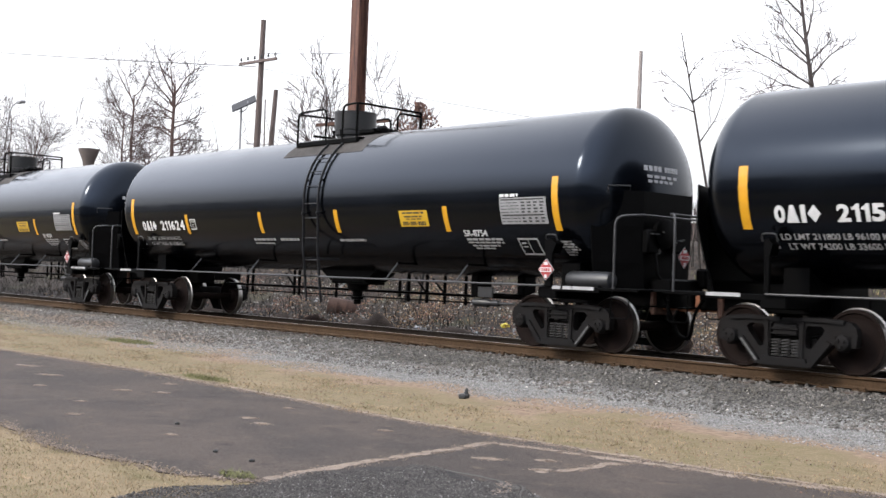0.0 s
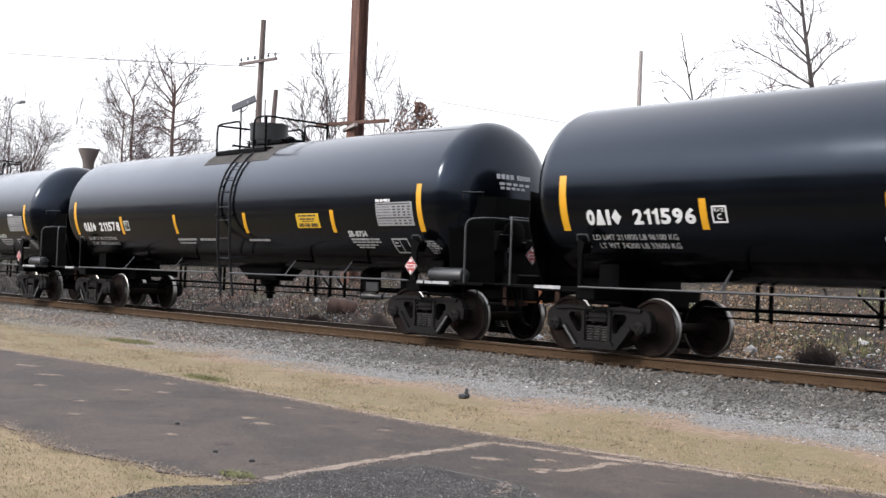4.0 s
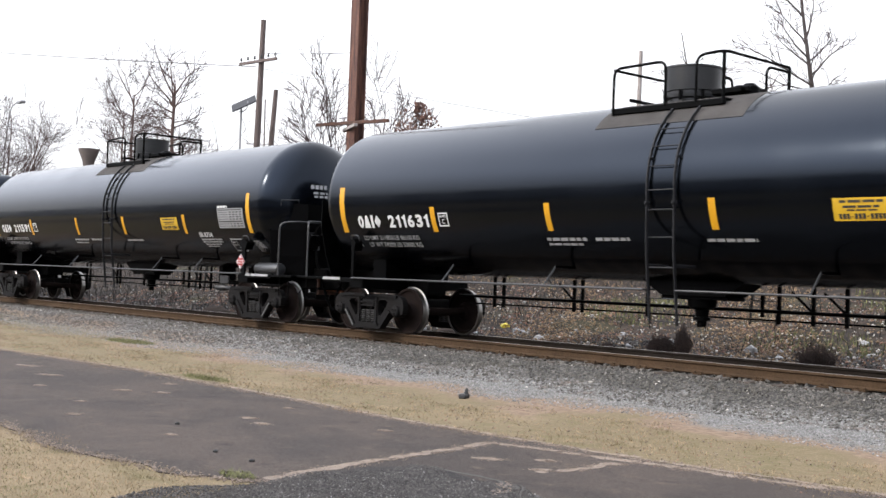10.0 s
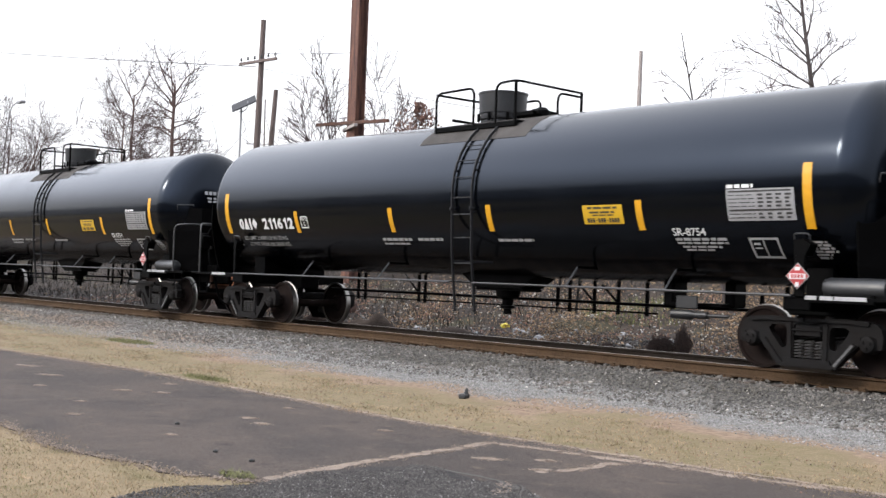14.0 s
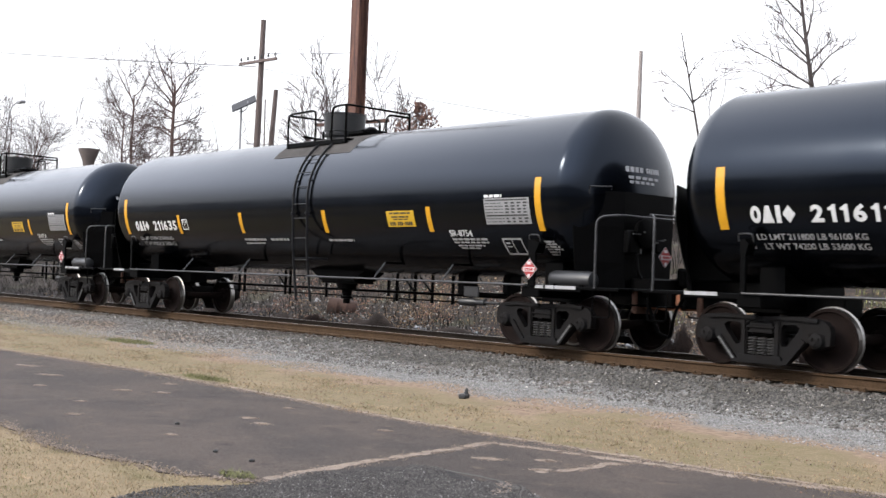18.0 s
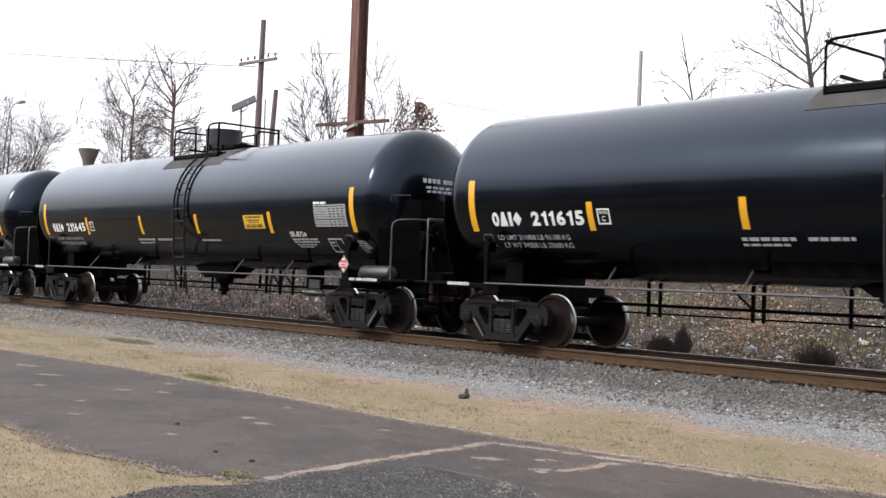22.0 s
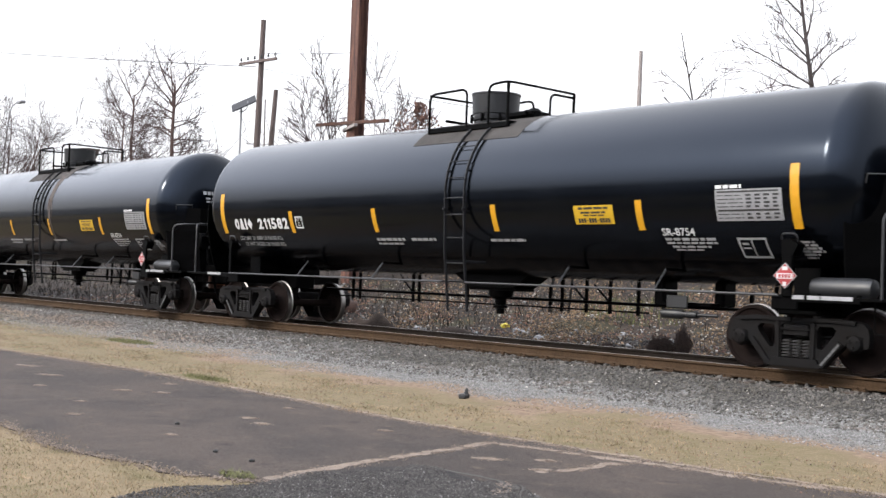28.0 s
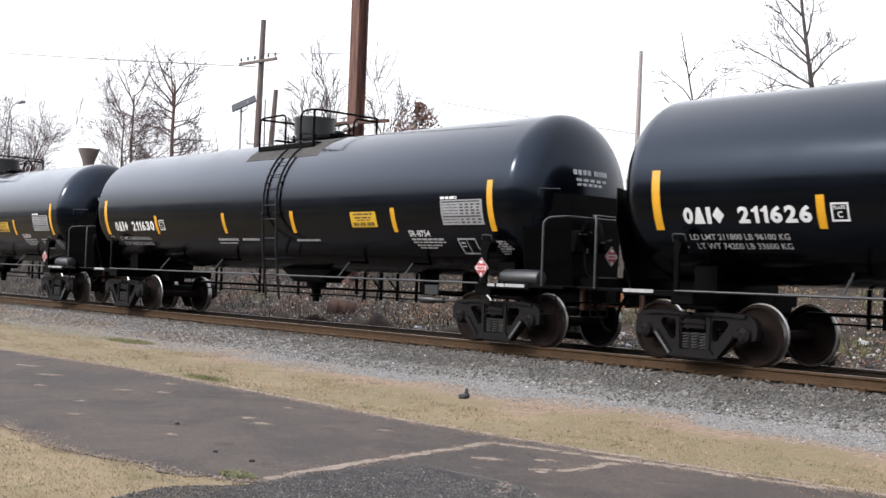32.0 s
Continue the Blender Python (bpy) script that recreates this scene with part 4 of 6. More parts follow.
def long_rail(y, steel):
    prof = [(-0.07, -0.17), (0.07, -0.17), (0.07, -0.158), (0.012, -0.135), (0.010, -0.05), (0.036, -0.035), (0.036, -0.008), (0.028, -0.001), (-0.028, -0.001), (-0.036, -0.008), (-0.036, -0.035), (-0.010, -0.05), (-0.012, -0.135), (-0.07, -0.158)]
    rail = thing("rail", "rust-brown steel rail with a worn bright head on tie plates", "rail", "rails of the track")
    rail.location = (0, y, RT)
    bm = bmesh.new()
    a = [bm.verts.new((-420, p, z)) for p, z in prof]
    b = [bm.verts.new((420, p, z)) for p, z in prof]
    for i in range(len(prof)):
        bm.faces.new((a[i], a[(i + 1) % len(a)], b[(i + 1) % len(a)], b[i]))
    bmesh.ops.recalc_face_normals(bm, faces=bm.faces)
    part("rail_profile", bm, steel, rail)
    bm = bmesh.new()
    box(bm, (0, 0, 0.0), (840, 0.052, 0.003))
    part("running_head", bm, RAILTOP, rail, "bright worn running strip")
    return rail


long_rail(-0.753, RAIL)
long_rail(0.753, SHADERAIL)
track_bed = thing("track_bed", "weathered wooden ties sunk in grey ballast", "ties", kind="structure")
tm = bmesh.new()
box(tm, (0, 0, 0), (0.22, 2.6, 0.17), bevel=0.012)
tm = finish("tie", tm, TIE)
pm = bmesh.new()
box(pm, (0, 0, 0), (0.2, 0.34, 0.022), bevel=0.004)
for dx in (-0.06, 0.06):
    box(pm, (dx, -0.11, 0.02), (0.025, 0.03, 0.03))
pm = finish("tie_plate", pm, RAIL)
rnd = random.Random(4)
for k in range(170):
    x = -82 + 0.53 * k
    tie = part("tie", tm, None, track_bed)
    tie.matrix_basis = pose(x + rnd.uniform(-0.03, 0.03), rnd.uniform(-0.05, 0.05), 0.143, 0, 0, rnd.uniform(-1.5, 1.5))
    if x > -34:
        for y in (-0.753, 0.753):
            o = part("tie_plate", pm, None, track_bed)
            o.location = (x, y, 0.239)


# ---- asphalt yard ----
def flat_sheet(name, outline, z0, z1, material, label, cat="pavement"):
    bm = bmesh.new()
    vs = [bm.verts.new((x, y, z1)) for x, y in outline]
    lo = [bm.verts.new((x, y, z0)) for x, y in outline]
    bm.faces.new(vs)
    for i in range(len(vs)):
        bm.faces.new((vs[i], lo[i], lo[(i + 1) % len(vs)], vs[(i + 1) % len(vs)]))
    bmesh.ops.recalc_face_normals(bm, faces=bm.faces)
    bmesh.ops.triangulate(bm, faces=[f for f in bm.faces if len(f.verts) > 4])
    return tagged(part(name, bm, material), label, cat, kind="structure")


def ragged(pts, amp, step, seed):
    """A line with a crumbled edge."""
    out = []
    for (x0, y0), (x1, y1) in zip(pts, pts[1:]):
        n = max(1, int(math.hypot(x1 - x0, y1 - y0) / step))
        for k in range(n):
            x, y = x0 + (x1 - x0) * k / n, y0 + (y1 - y0) * k / n
            out.append((x, y + amp * noise.noise((x * 2.1, y * 2.1, seed)) + 0.5 * amp * noise.noise((x * 7, y * 7, seed))))
    return out + [pts[-1]]


CHIPBASE = mat("tarry_chip_surface", (0.02664, 0.02442, 0.02368), 0.9, vary=0.35, scale=2, fine=60, bump=0.6, spec=0.2)


def asphalt_material():
    """Worn asphalt: broad stains, dark blotches, pale scuffs and a stony grain."""
    m = bpy.data.materials.new("worn_grey_brown_asphalt")
    m.use_nodes = True
    n, l = m.node_tree.nodes, m.node_tree.links
    b = n["Principled BSDF"]
    b.inputs["Roughness"].default_value, b.inputs["Specular IOR Level"].default_value = 0.92, 0.25
    tc = n.new("ShaderNodeTexCoord")

    def cloud(s, d, lo, hi, rough=0.55, warp=0.0):
        t = n.new("ShaderNodeTexNoise")
        t.inputs["Scale"].default_value, t.inputs["Detail"].default_value = s, d
        t.inputs["Roughness"].default_value, t.inputs["Distortion"].default_value = rough, warp
        l.new(tc.outputs["Object"], t.inputs["Vector"])
        r = n.new("ShaderNodeMapRange")
        r.inputs["From Min"].default_value, r.inputs["From Max"].default_value = lo, hi
        l.new(t.outputs[0], r.inputs[0])
        return r.outputs[0], t.outputs[0]

    col = None
    grain, height = cloud(70, 3, 0.35, 0.65)
    for tint, fac in (((0.0325, 0.0262, 0.023), cloud(0.7, 4, 0.42, 0.62, warp=0.6)[0]), ((0.021, 0.0172, 0.0155), cloud(2.6, 5, 0.55, 0.72, 0.65, 0.4)[0]), ((0.0666, 0.05032, 0.03922), cloud(3.0, 5, 0.57, 0.70, 0.65)[0]), ((0.0592, 0.04958, 0.0444), cloud(26, 4, 0.58, 0.70, 0.7)[0])):
        x = n.new("ShaderNodeMix")
        x.data_type = "RGBA"
        if col is None:
            x.inputs[6].default_value = (0.0485, 0.0375, 0.0312, 1)
        else:
            l.new(col, x.inputs[6])
        x.inputs[7].default_value = (*tint, 1)
        l.new(fac, x.inputs[0])
        col = x.outputs[2]
    hs = n.new("ShaderNodeHueSaturation")
    g = n.new("ShaderNodeMapRange")
    g.inputs["To Min"].default_value, g.inputs["To Max"].default_value = 0.62, 1.38
    l.new(grain, g.inputs[0])
    l.new(g.outputs[0], hs.inputs["Value"])
    l.new(col, hs.inputs["Color"])
    l.new(hs.outputs[0], b.inputs["Base Color"])
    bp = n.new("ShaderNodeBump")
    bp.inputs["Strength"].default_value, bp.inputs["Distance"].default_value = 0.7, 0.02
    l.new(height, bp.inputs["Height"])
    l.new(bp.outputs[0], b.inputs["Normal"])
    return m


ASPHALT = asphalt_material()
north = ragged([(3.0, -6.85), (-4.3, -7.15), (-6.6, -7.45), (-9.5, -7.62), (-12.2, -7.5), (-16, -7.42), (-20.3, -7.75), (-26, -8.1), (-60, -8.3)], 0.16, 0.18, 1.0)
south = ragged([(-60, -11.0), (-14, -11.2), (-10.9, -11.35), (-9.3, -11.5), (-8.5, -11.35), (-7.7, -11.25), (-7.15, -10.95), (-6.9, -11.6), (-6.8, -13.2), (-9, -14.6), (-16, -15.4), (-60, -16), (-60, -130), (90, -130), (90, -6.7), (3.0, -6.85)], 0.12, 0.2, 2.0)
flat_sheet("asphalt_yard", north + south[1:-1], -0.08, 0.010, ASPHALT, "worn grey-brown asphalt yard with pale cracks and a crumbled edge")


def strip(name, pts, width, z, material, label, seed, parent=None):
    """A ragged strip of filling along a line."""
    bm = bmesh.new()
    rows, rnd = [], random.Random(seed)
    fine = []
    for (x0, y0), (x1, y1) in zip(pts, pts[1:]):
        n = max(2, int(math.hypot(x1 - x0, y1 - y0) / 0.07))
        fine += [Vector((x0 + (x1 - x0) * k / n, y0 + (y1 - y0) * k / n)) for k in range(n)]
    for i, p in enumerate(fine):
        d = (fine[min(i + 1, len(fine) - 1)] - fine[max(i - 1, 0)]).normalized()
        s = Vector((-d.y, d.x))
        mid = p + s * 0.05 * noise.noise((p.x * 3, p.y * 3, seed))
        ws = [width / 2 * (0.15 + 1.3 * rnd.random()) for _ in (0, 1)]
        rows.append([bm.verts.new((q.x, q.y, z)) for q in (mid + s * ws[0], mid - s * ws[1])])
    for a, b in zip(rows, rows[1:]):
        if rnd.random() > 0.12:
            bm.faces.new((a[0], b[0], b[1], a[1]))
    for f in bm.faces:
        f.normal_update()
        if f.normal.z < 0:
            f.normal_flip()
    ob = part(name, bm, material, parent, label)
    return ob


yard = bpy.data.objects["asphalt_yard"]
bm = bmesh.new()
edge = ragged([(-6.72, -11.3), (-7.0, -10.97), (-7.21, -10.38), (-7.26, -9.84), (-7.11, -9.46), (-6.75, -9.38), (-6.19, -9.49), (-5.6, -9.65), (-4.4, -10.2)], 0.06, 0.06, 9.0)
vs = [bm.verts.new((x, y, 0.0125)) for x, y in edge + [(-3.6, -12.6), (-6.4, -12.8)]]
f = bm.faces.new(vs)
bm.normal_update()
if f.normal.z < 0:
    f.normal_flip()
bmesh.ops.triangulate(bm, faces=bm.faces[:])
part("chip_patch", bm, CHIPBASE, yard, "dark tarred patch of loose chippings")
strip("crack_filling", [(-7.2, -10.9), (-7.35, -10.27), (-7.45, -9.74), (-7.59, -9.01), (-7.64, -8.56), (-7.8, -7.9)], 0.12, 0.0135, PALEPATCH, "pale crumbled crack filling", 1.5, yard)
strip("crack_filling", [(-7.8, -7.96), (-7.4, -7.8), (-6.8, -7.7), (-5.9, -7.5), (-4.6, -7.3)], 0.13, 0.0135, PALEPATCH, "pale crumbled crack filling", 2.5, yard)
strip("crack_filling", [(-6.3, -8.6), (-6.33, -8.2), (-6.37, -7.95), (-6.3, -7.75)], 0.11, 0.0135, PALEPATCH, "pale crumbled crack filling", 3.5, yard)
strip("crack_filling", [(-5.9, -9.75), (-6.0, -9.5), (-6.2, -9.35)], 0.10, 0.0135, PALEPATCH, "pale crumbled crack filling", 3.9, yard)
strip("seam", [(-7.2, -9.42), (-6.85, -9.36), (-6.5, -9.31), (-6.0, -9.42), (-5.5, -9.6)], 0.05, 0.013, CHIP, "dark open seam", 4.5, yard)
strip("edge_rubble", [(-30, -8.15), (-26, -8.05), (-20.3, -7.72), (-16, -7.38), (-12.2, -7.46), (-9.5, -7.58), (-6.6, -7.41), (-4.3, -7.11), (2, -6.9)], 0.08, 0.0135, PALEPATCH, "pale rubble along the crumbled edge", 5.5, yard)

for k, (x, y, l, a) in enumerate(((-7.08, -8.64, 0.16, 0.6), (-6.45, -8.68, 0.13, 2.0), (-6.75, -8.25, 0.1, 1.2), (-9.88, -9.11, 0.10, 0.3), (-10.32, -8.99, 0.07, 0.9), (-12.86, -8.6, 0.12, 0.2), (-15.5, -8.9, 0.2, 0.5), (-17.0, -8.6, 0.25, 0.3))):
    c, q = math.cos(a) * l, math.sin(a) * l
    strip("mortar_patch", [(x - c, y - q), (x, y + 0.02), (x + c, y + q)], 0.11, 0.0137, PALEPATCH, "small pale scuffed patch", 20.5 + k, yard)

# ---- loose stones, turf and weeds ----
def stones(name, n, area, size, lift, material, label, seed, keep=None, cat="gravel", along=None):
    """Many small stones over an area, or strewn about lines given as (points, spread)."""
    g = np.random.default_rng(seed)
    if along:
        xs, ys = [], []
        for pts, spread in along:
            for (x0, y0), (x1, y1) in zip(pts, pts[1:]):
                m = int(n * math.hypot(x1 - x0, y1 - y0)) + 1
                t = g.random(m)
                w = spread * (0.35 + 0.9 * np.abs(np.sin(x0 * 3 + t * 9)))
                xs.append(x0 + (x1 - x0) * t + g.normal(0, 1, m) * w)
                ys.append(y0 + (y1 - y0) * t + g.normal(0, 1, m) * w)
        x, y = np.concatenate(xs), np.concatenate(ys)
    else:
        x, y = g.uniform(*area[0], n), g.uniform(*area[1], n)
    if keep is not None:
        m = keep(x, y)
        x, y = x[m], y[m]
    n = len(x)
    z = rises(x, y) + g.uniform(lift[0], lift[1], n)
    s = g.uniform(size[0], size[1], n) * (1 + (g.random(n) > 0.9) * 0.5)
    base = np.array([(1, 0, 0), (-1, 0, 0), (0, 1, 0), (0, -1, 0), (0, 0, 1), (0, 0, -1)], float)
    v = base[None] * g.uniform(0.55, 1.2, (n, 6, 1)) + g.normal(0, 0.16, (n, 6, 3))
    a, b = g.uniform(0, 6.3, n), g.uniform(0, 6.3, n)
    ca, sa, cb, sb = np.cos(a), np.sin(a), np.cos(b), np.sin(b)
    rz = np.zeros((n, 3, 3))
    rz[:, 0, 0], rz[:, 0, 1], rz[:, 1, 0], rz[:, 1, 1], rz[:, 2, 2] = ca, -sa, sa, ca, 1
    rx = np.zeros((n, 3, 3))
    rx[:, 0, 0], rx[:, 1, 1], rx[:, 1, 2], rx[:, 2, 1], rx[:, 2, 2] = 1, cb, -sb, sb, cb
    v = np.einsum("nij,njk,nlk->nli", rz, rx, v) * s[:, None, None] * np.array([1, 1, 0.75])
    v += np.stack([x, y, z], 1)[:, None]
    f = np.array([(0, 2, 4), (2, 1, 4), (1, 3, 4), (3, 0, 4), (2, 0, 5), (1, 2, 5), (3, 1, 5), (0, 3, 5)])
    f = (f[None] + 6 * np.arange(n)[:, None, None]).reshape(-1, 3)
    me = bpy.data.meshes.new(name)
    me.vertices.add(n * 6)
    me.vertices.foreach_set("co", v.reshape(-1))
    me.loops.add(f.size)
    me.loops.foreach_set("vertex_index", f.reshape(-1).astype(np.int32))
    me.polygons.add(len(f))
    me.polygons.foreach_set("loop_start", np.arange(0, f.size, 3, dtype=np.int32))
    me.update(calc_edges=True)
    me.materials.append(material)
    return tagged(new(name, me), label, cat, kind="stuff")


def blades(name, n, area, tall, wide, material, label, seed, keep=None, lean=0.6, cat="grass", base=None, clumps=0):
    """Bent blades of two quads each, half of them in clumps where asked."""
    g = np.random.default_rng(seed)
    x, y = g.uniform(*area[0], n), g.uniform(*area[1], n)
    if clumps:
        cx, cy, own = g.uniform(*area[0], clumps), g.uniform(*area[1], clumps), g.integers(0, clumps, n // 2)
        sd = g.uniform(0.02, 0.09, clumps)[own]
        x[:n // 2], y[:n // 2] = cx[own] + g.normal(0, 1, n // 2) * sd * 1.6, cy[own] + g.normal(0, 1, n // 2) * sd
    if keep is not None:
        m = keep(x, y)
        x, y = x[m], y[m]
    n = len(x)
    z = rises(x, y) - 0.005 if base is None else np.full(n, base)
    h, w, t = g.uniform(*tall, n), g.uniform(*wide, n), g.uniform(0, 6.3, n)
    d = np.stack([np.cos(t), np.sin(t), 0 * t], 1)
    q = g.uniform(0, 6.3, n)
    bend = np.stack([np.cos(q), np.sin(q), 0 * q], 1) * (h * g.uniform(0.1, lean, n))[:, None]
    p = np.stack([x, y, z], 1)
    up = np.array([0, 0, 1.0])
    mid = p + up * (h * 0.55)[:, None] + bend * 0.35
    tip = p + up * (h * 0.92)[:, None] + bend
    side = d * w[:, None] / 2
    v = np.stack([p - side, p + side, mid - side * 0.8, mid + side * 0.8, tip], 1)
    k = 5 * np.arange(n)[:, None]
    tri = np.array([(0, 1, 3), (0, 3, 2), (2, 3, 4)])
    f = (tri[None] + k[:, None]).reshape(-1, 3)
    me = bpy.data.meshes.new(name)
    me.vertices.add(n * 5)
    me.vertices.foreach_set("co", v.reshape(-1))
    me.loops.add(f.size)
    me.loops.foreach_set("vertex_index", f.reshape(-1).astype(np.int32))
    me.polygons.add(len(f))
    me.polygons.foreach_set("loop_start", np.arange(0, f.size, 3, dtype=np.int32))
    me.update(calc_edges=True)
    me.materials.append(material)
    return tagged(new(name, me), label, cat, kind="stuff")


def near(x, y=None):
    """Denser towards the eye."""
    return np.random.default_rng(int(abs(x[0]) * 1000)).random(len(x)) < np.clip((x + 52) / 46, 0.12, 1)


CRACKS = (([(-7.2, -10.9), (-7.35, -10.27), (-7.45, -9.74), (-7.59, -9.01), (-7.64, -8.56), (-7.8, -7.9)], 0.05), ([(-7.8, -7.96), (-7.4, -7.8), (-6.8, -7.7), (-5.9, -7.5), (-4.6, -7.3)], 0.05), ([(-6.3, -8.6), (-6.33, -8.2), (-6.37, -7.95), (-6.3, -7.75)], 0.04), ([(-5.9, -9.75), (-6.0, -9.5), (-6.2, -9.35)], 0.04))
stones("crack_rubble", 700, None, (0.003, 0.010), (0.008, 0.014), PALEPATCH, "pale crumbs strewn along the cracks", 71, along=CRACKS, cat="rubble")
EDGE = [(-30, -8.2), (-26, -8.1), (-20.3, -7.77), (-16, -7.43), (-12.2, -7.51), (-9.5, -7.63), (-6.6, -7.46), (-4.3, -7.16), (2, -6.95)]
stones("edge_crumbs", 420, None, (0.003, 0.012), (0.008, 0.014), PALEPATCH, "pale crumbs along the crumbled asphalt edge", 72, along=((EDGE, 0.07), ([(-20, -11.1), (-14, -11.2), (-10.9, -11.35), (-9.3, -11.5), (-8.5, -11.35), (-7.7, -11.25), (-7.15, -10.95)], 0.06)), cat="rubble")
SPOTS = ((-7.08, -8.64, 0.07), (-6.45, -8.68, 0.05), (-6.75, -8.25, 0.05), (-10.32, -8.99, 0.05), (-9.88, -9.11, 0.06), (-12.86, -8.6, 0.06), (-12.4, -9.88, 0.04), (-11.36, -10.45, 0.05), (-15.5, -8.9, 0.09), (-14.2, -9.6, 0.05), (-10.9, -8.1, 0.04), (-13.8, -8.0, 0.06), (-17, -8.6, 0.1), (-9.6, -10.3, 0.04), (-8.9, -8.3, 0.04), (-18.5, -9.4, 0.1), (-13.3, -8.9, 0.07))
stones("worn_flecks", 1100, None, (0.004, 0.012), (0.009, 0.014), PALEPATCH, "pale flecks on worn spots of the asphalt", 73, along=[([(x - r, y - 0.5 * r), (x + r, y + 0.5 * r)], r * 0.6) for x, y, r in SPOTS], cat="rubble")
stones("asphalt_grit", 5000, ((-20, -4.5), (-11.2, -7.6)), (0.002, 0.007), (0.006, 0.012), SPOT, "loose grit on the asphalt", 74, lambda x, y: np.sin(x * 1.9 + 2 * np.sin(y * 2.3)) > -0.2, cat="grit")
stones("ballast_stones", 66000, ((-44, -3), (-3.6, -1.25)), (0.011, 0.029), (-0.01, 0.012), STONE, "crushed grey ballast stones beside the rail", 31, lambda x, y: near(x) & (y > -2.75 - 0.9 * np.random.default_rng(1).random(len(x)) + 0.25 * np.sin(x * 0.9)), "ballast")
# stones between the rails carry the train's shade in their base colour
SHADESTONE = mat("train_shaded_stone", (0.02072, 0.01776, 0.01554), 0.85, vary=0.3, scale=2, fine=40, bump=0.3, per_piece=0.5)
stones("ballast_stones", 3000, ((-40, -3), (-1.3, -0.8)), (0.018, 0.04), (-0.005, 0.025), STONE, "crushed grey ballast stones at the tie ends", 37, near, "ballast")
stones("ballast_stones", 9000, ((-40, -3), (-0.7, 1.4)), (0.018, 0.04), (-0.005, 0.025), SHADESTONE, "ballast stones between the ties, darkened for the train's shade", 32, near, "ballast")
stones("ballast_stones", 9000, ((-40, -3), (1.2, 3.0)), (0.018, 0.04), (-0.01, 0.015), CHIP, "crushed grey ballast stones behind the track", 33, near, "ballast")
PALESTONE = mat("pale_gravel", (0.19, 0.185, 0.179), 0.9, vary=0.2, scale=6, fine=40, bump=0.3, per_piece=0.5)
stones("pale_stones", 420, ((-34, -3), (-4.2, -1.2)), (0.012, 0.03), (0.005, 0.018), WHITESTONE, "single pale stones among the ballast", 36, lambda x, y: y > -2.4 - 1.6 * np.random.default_rng(6).random(len(x)) ** 2, "gravel")
stones("gravel", 75000, ((-40, -3), (-5.1, -2.7)), (0.006, 0.016), (-0.003, 0.008), PALESTONE, "fine pale grey gravel beside the track", 34, lambda x, y: near(x) & (y > -4.95 + 1.1 * np.random.default_rng(2).random(len(x)) ** 1.5 + 0.25 * np.sin(x * 1.3)))
stones("chippings", 60000, ((-7.4, -4.2), (-12.3, -9.2)), (0.004, 0.011), (0.010, 0.016), CHIP, "loose dark chippings on the asphalt", 35, lambda x, y: (y < -9.45 + 0.12 * np.sin(x * 7)) & (x > -7.2 + 0.1 * np.sin(y * 5)))

stones("pale_chips", 2200, ((-7.2, -4.2), (-12.3, -9.4)), (0.003, 0.007), (0.014, 0.019), PALESTONE, "pale chips among the dark chippings", 76, lambda x, y: (y < -9.5) & (x > -7.0))


def turf_zone(x, y):
    return near(x) & (y > -7.68 + 0.14 * np.sin(x * 3.1) - np.clip((-x - 14) * 0.035, 0, 0.7)) & (y < -5.45 + 0.35 * np.sin(x * 1.3) + 0.25 * np.sin(x * 3.7) + np.clip((-14 - x) * 0.13, 0, 2.0))


SOIL = mat("dull_brown_soil", (0.04588, 0.03404, 0.02738), 0.95, vary=0.35, scale=2.2, fine=26, bump=0.9, second=(0.02072, 0.01554, 0.01258), amount=0.9, spec=0.1)


def patchy(x, y):
    """Turf with bare places and a frayed edge."""
    r = np.random.default_rng(9).random(len(x))
    return turf_zone(x, y + 0.12 * (r - 0.5)) & (r < 0.5 + 0.42 * np.sin(x * 2.3 + 1.1 * np.sin(y * 3.1)) + 0.3 * np.sin(y * 5.3 + x * 0.9))


blades("dry_turf", 230000, ((-40, -2), (-8.2, -3.2)), (0.012, 0.042), (0.003, 0.007), DRYGRASS, "short straw-coloured dry turf along the track", 41, patchy, 1.6, clumps=9000)
blades("dry_turf", 90000, ((-16, -6.6), (-14.5, -11.0)), (0.010, 0.034), (0.002, 0.005), DRYGRASS, "short straw-coloured dry turf beside the asphalt", 42, lambda x, y: (y < -11.26 + 0.10 * np.sin(x * 3) + 0.14 * (np.random.default_rng(5).random(len(x)) - 0.5)) & (x < -6.9), 1.6, clumps=3500)
blades("green_grass", 5000, ((-40, -3), (-7.6, -5.2)), (0.015, 0.045), (0.004, 0.009), GREEN, "sparse green blades in the dry turf", 43, clumps=700, keep=lambda x, y: turf_zone(x, y) & (np.sin(x * 1.7) + np.sin(y * 2.9 + x) > 0.4))
for k, (x, y, rx, ry, n, h) in enumerate(((-21.9, -4.45, 1.0, 0.3, 2600, 0.09), (-14.35, -7.1, 0.7, 0.18, 1300, 0.08), (-7.45, -10.93, 0.22, 0.12, 700, 0.06), (-8.0, -12.3, 0.9, 0.5, 500, 0.026), (-9.8, -12.0, 0.8, 0.4, 400, 0.026))):
    blades("grass_tuft", n, ((x - rx, x + rx), (y - ry, y + ry)), (0.02, h), (0.003, 0.008), FRESH, "tuft of fresh green grass", 50 + k, lean=1.4, keep=lambda a, b: ((a - x) / rx) ** 2 + ((b - y) / ry) ** 2 < 1 - 0.5 * np.random.default_rng(3).random(len(a)), cat="grass tuft")


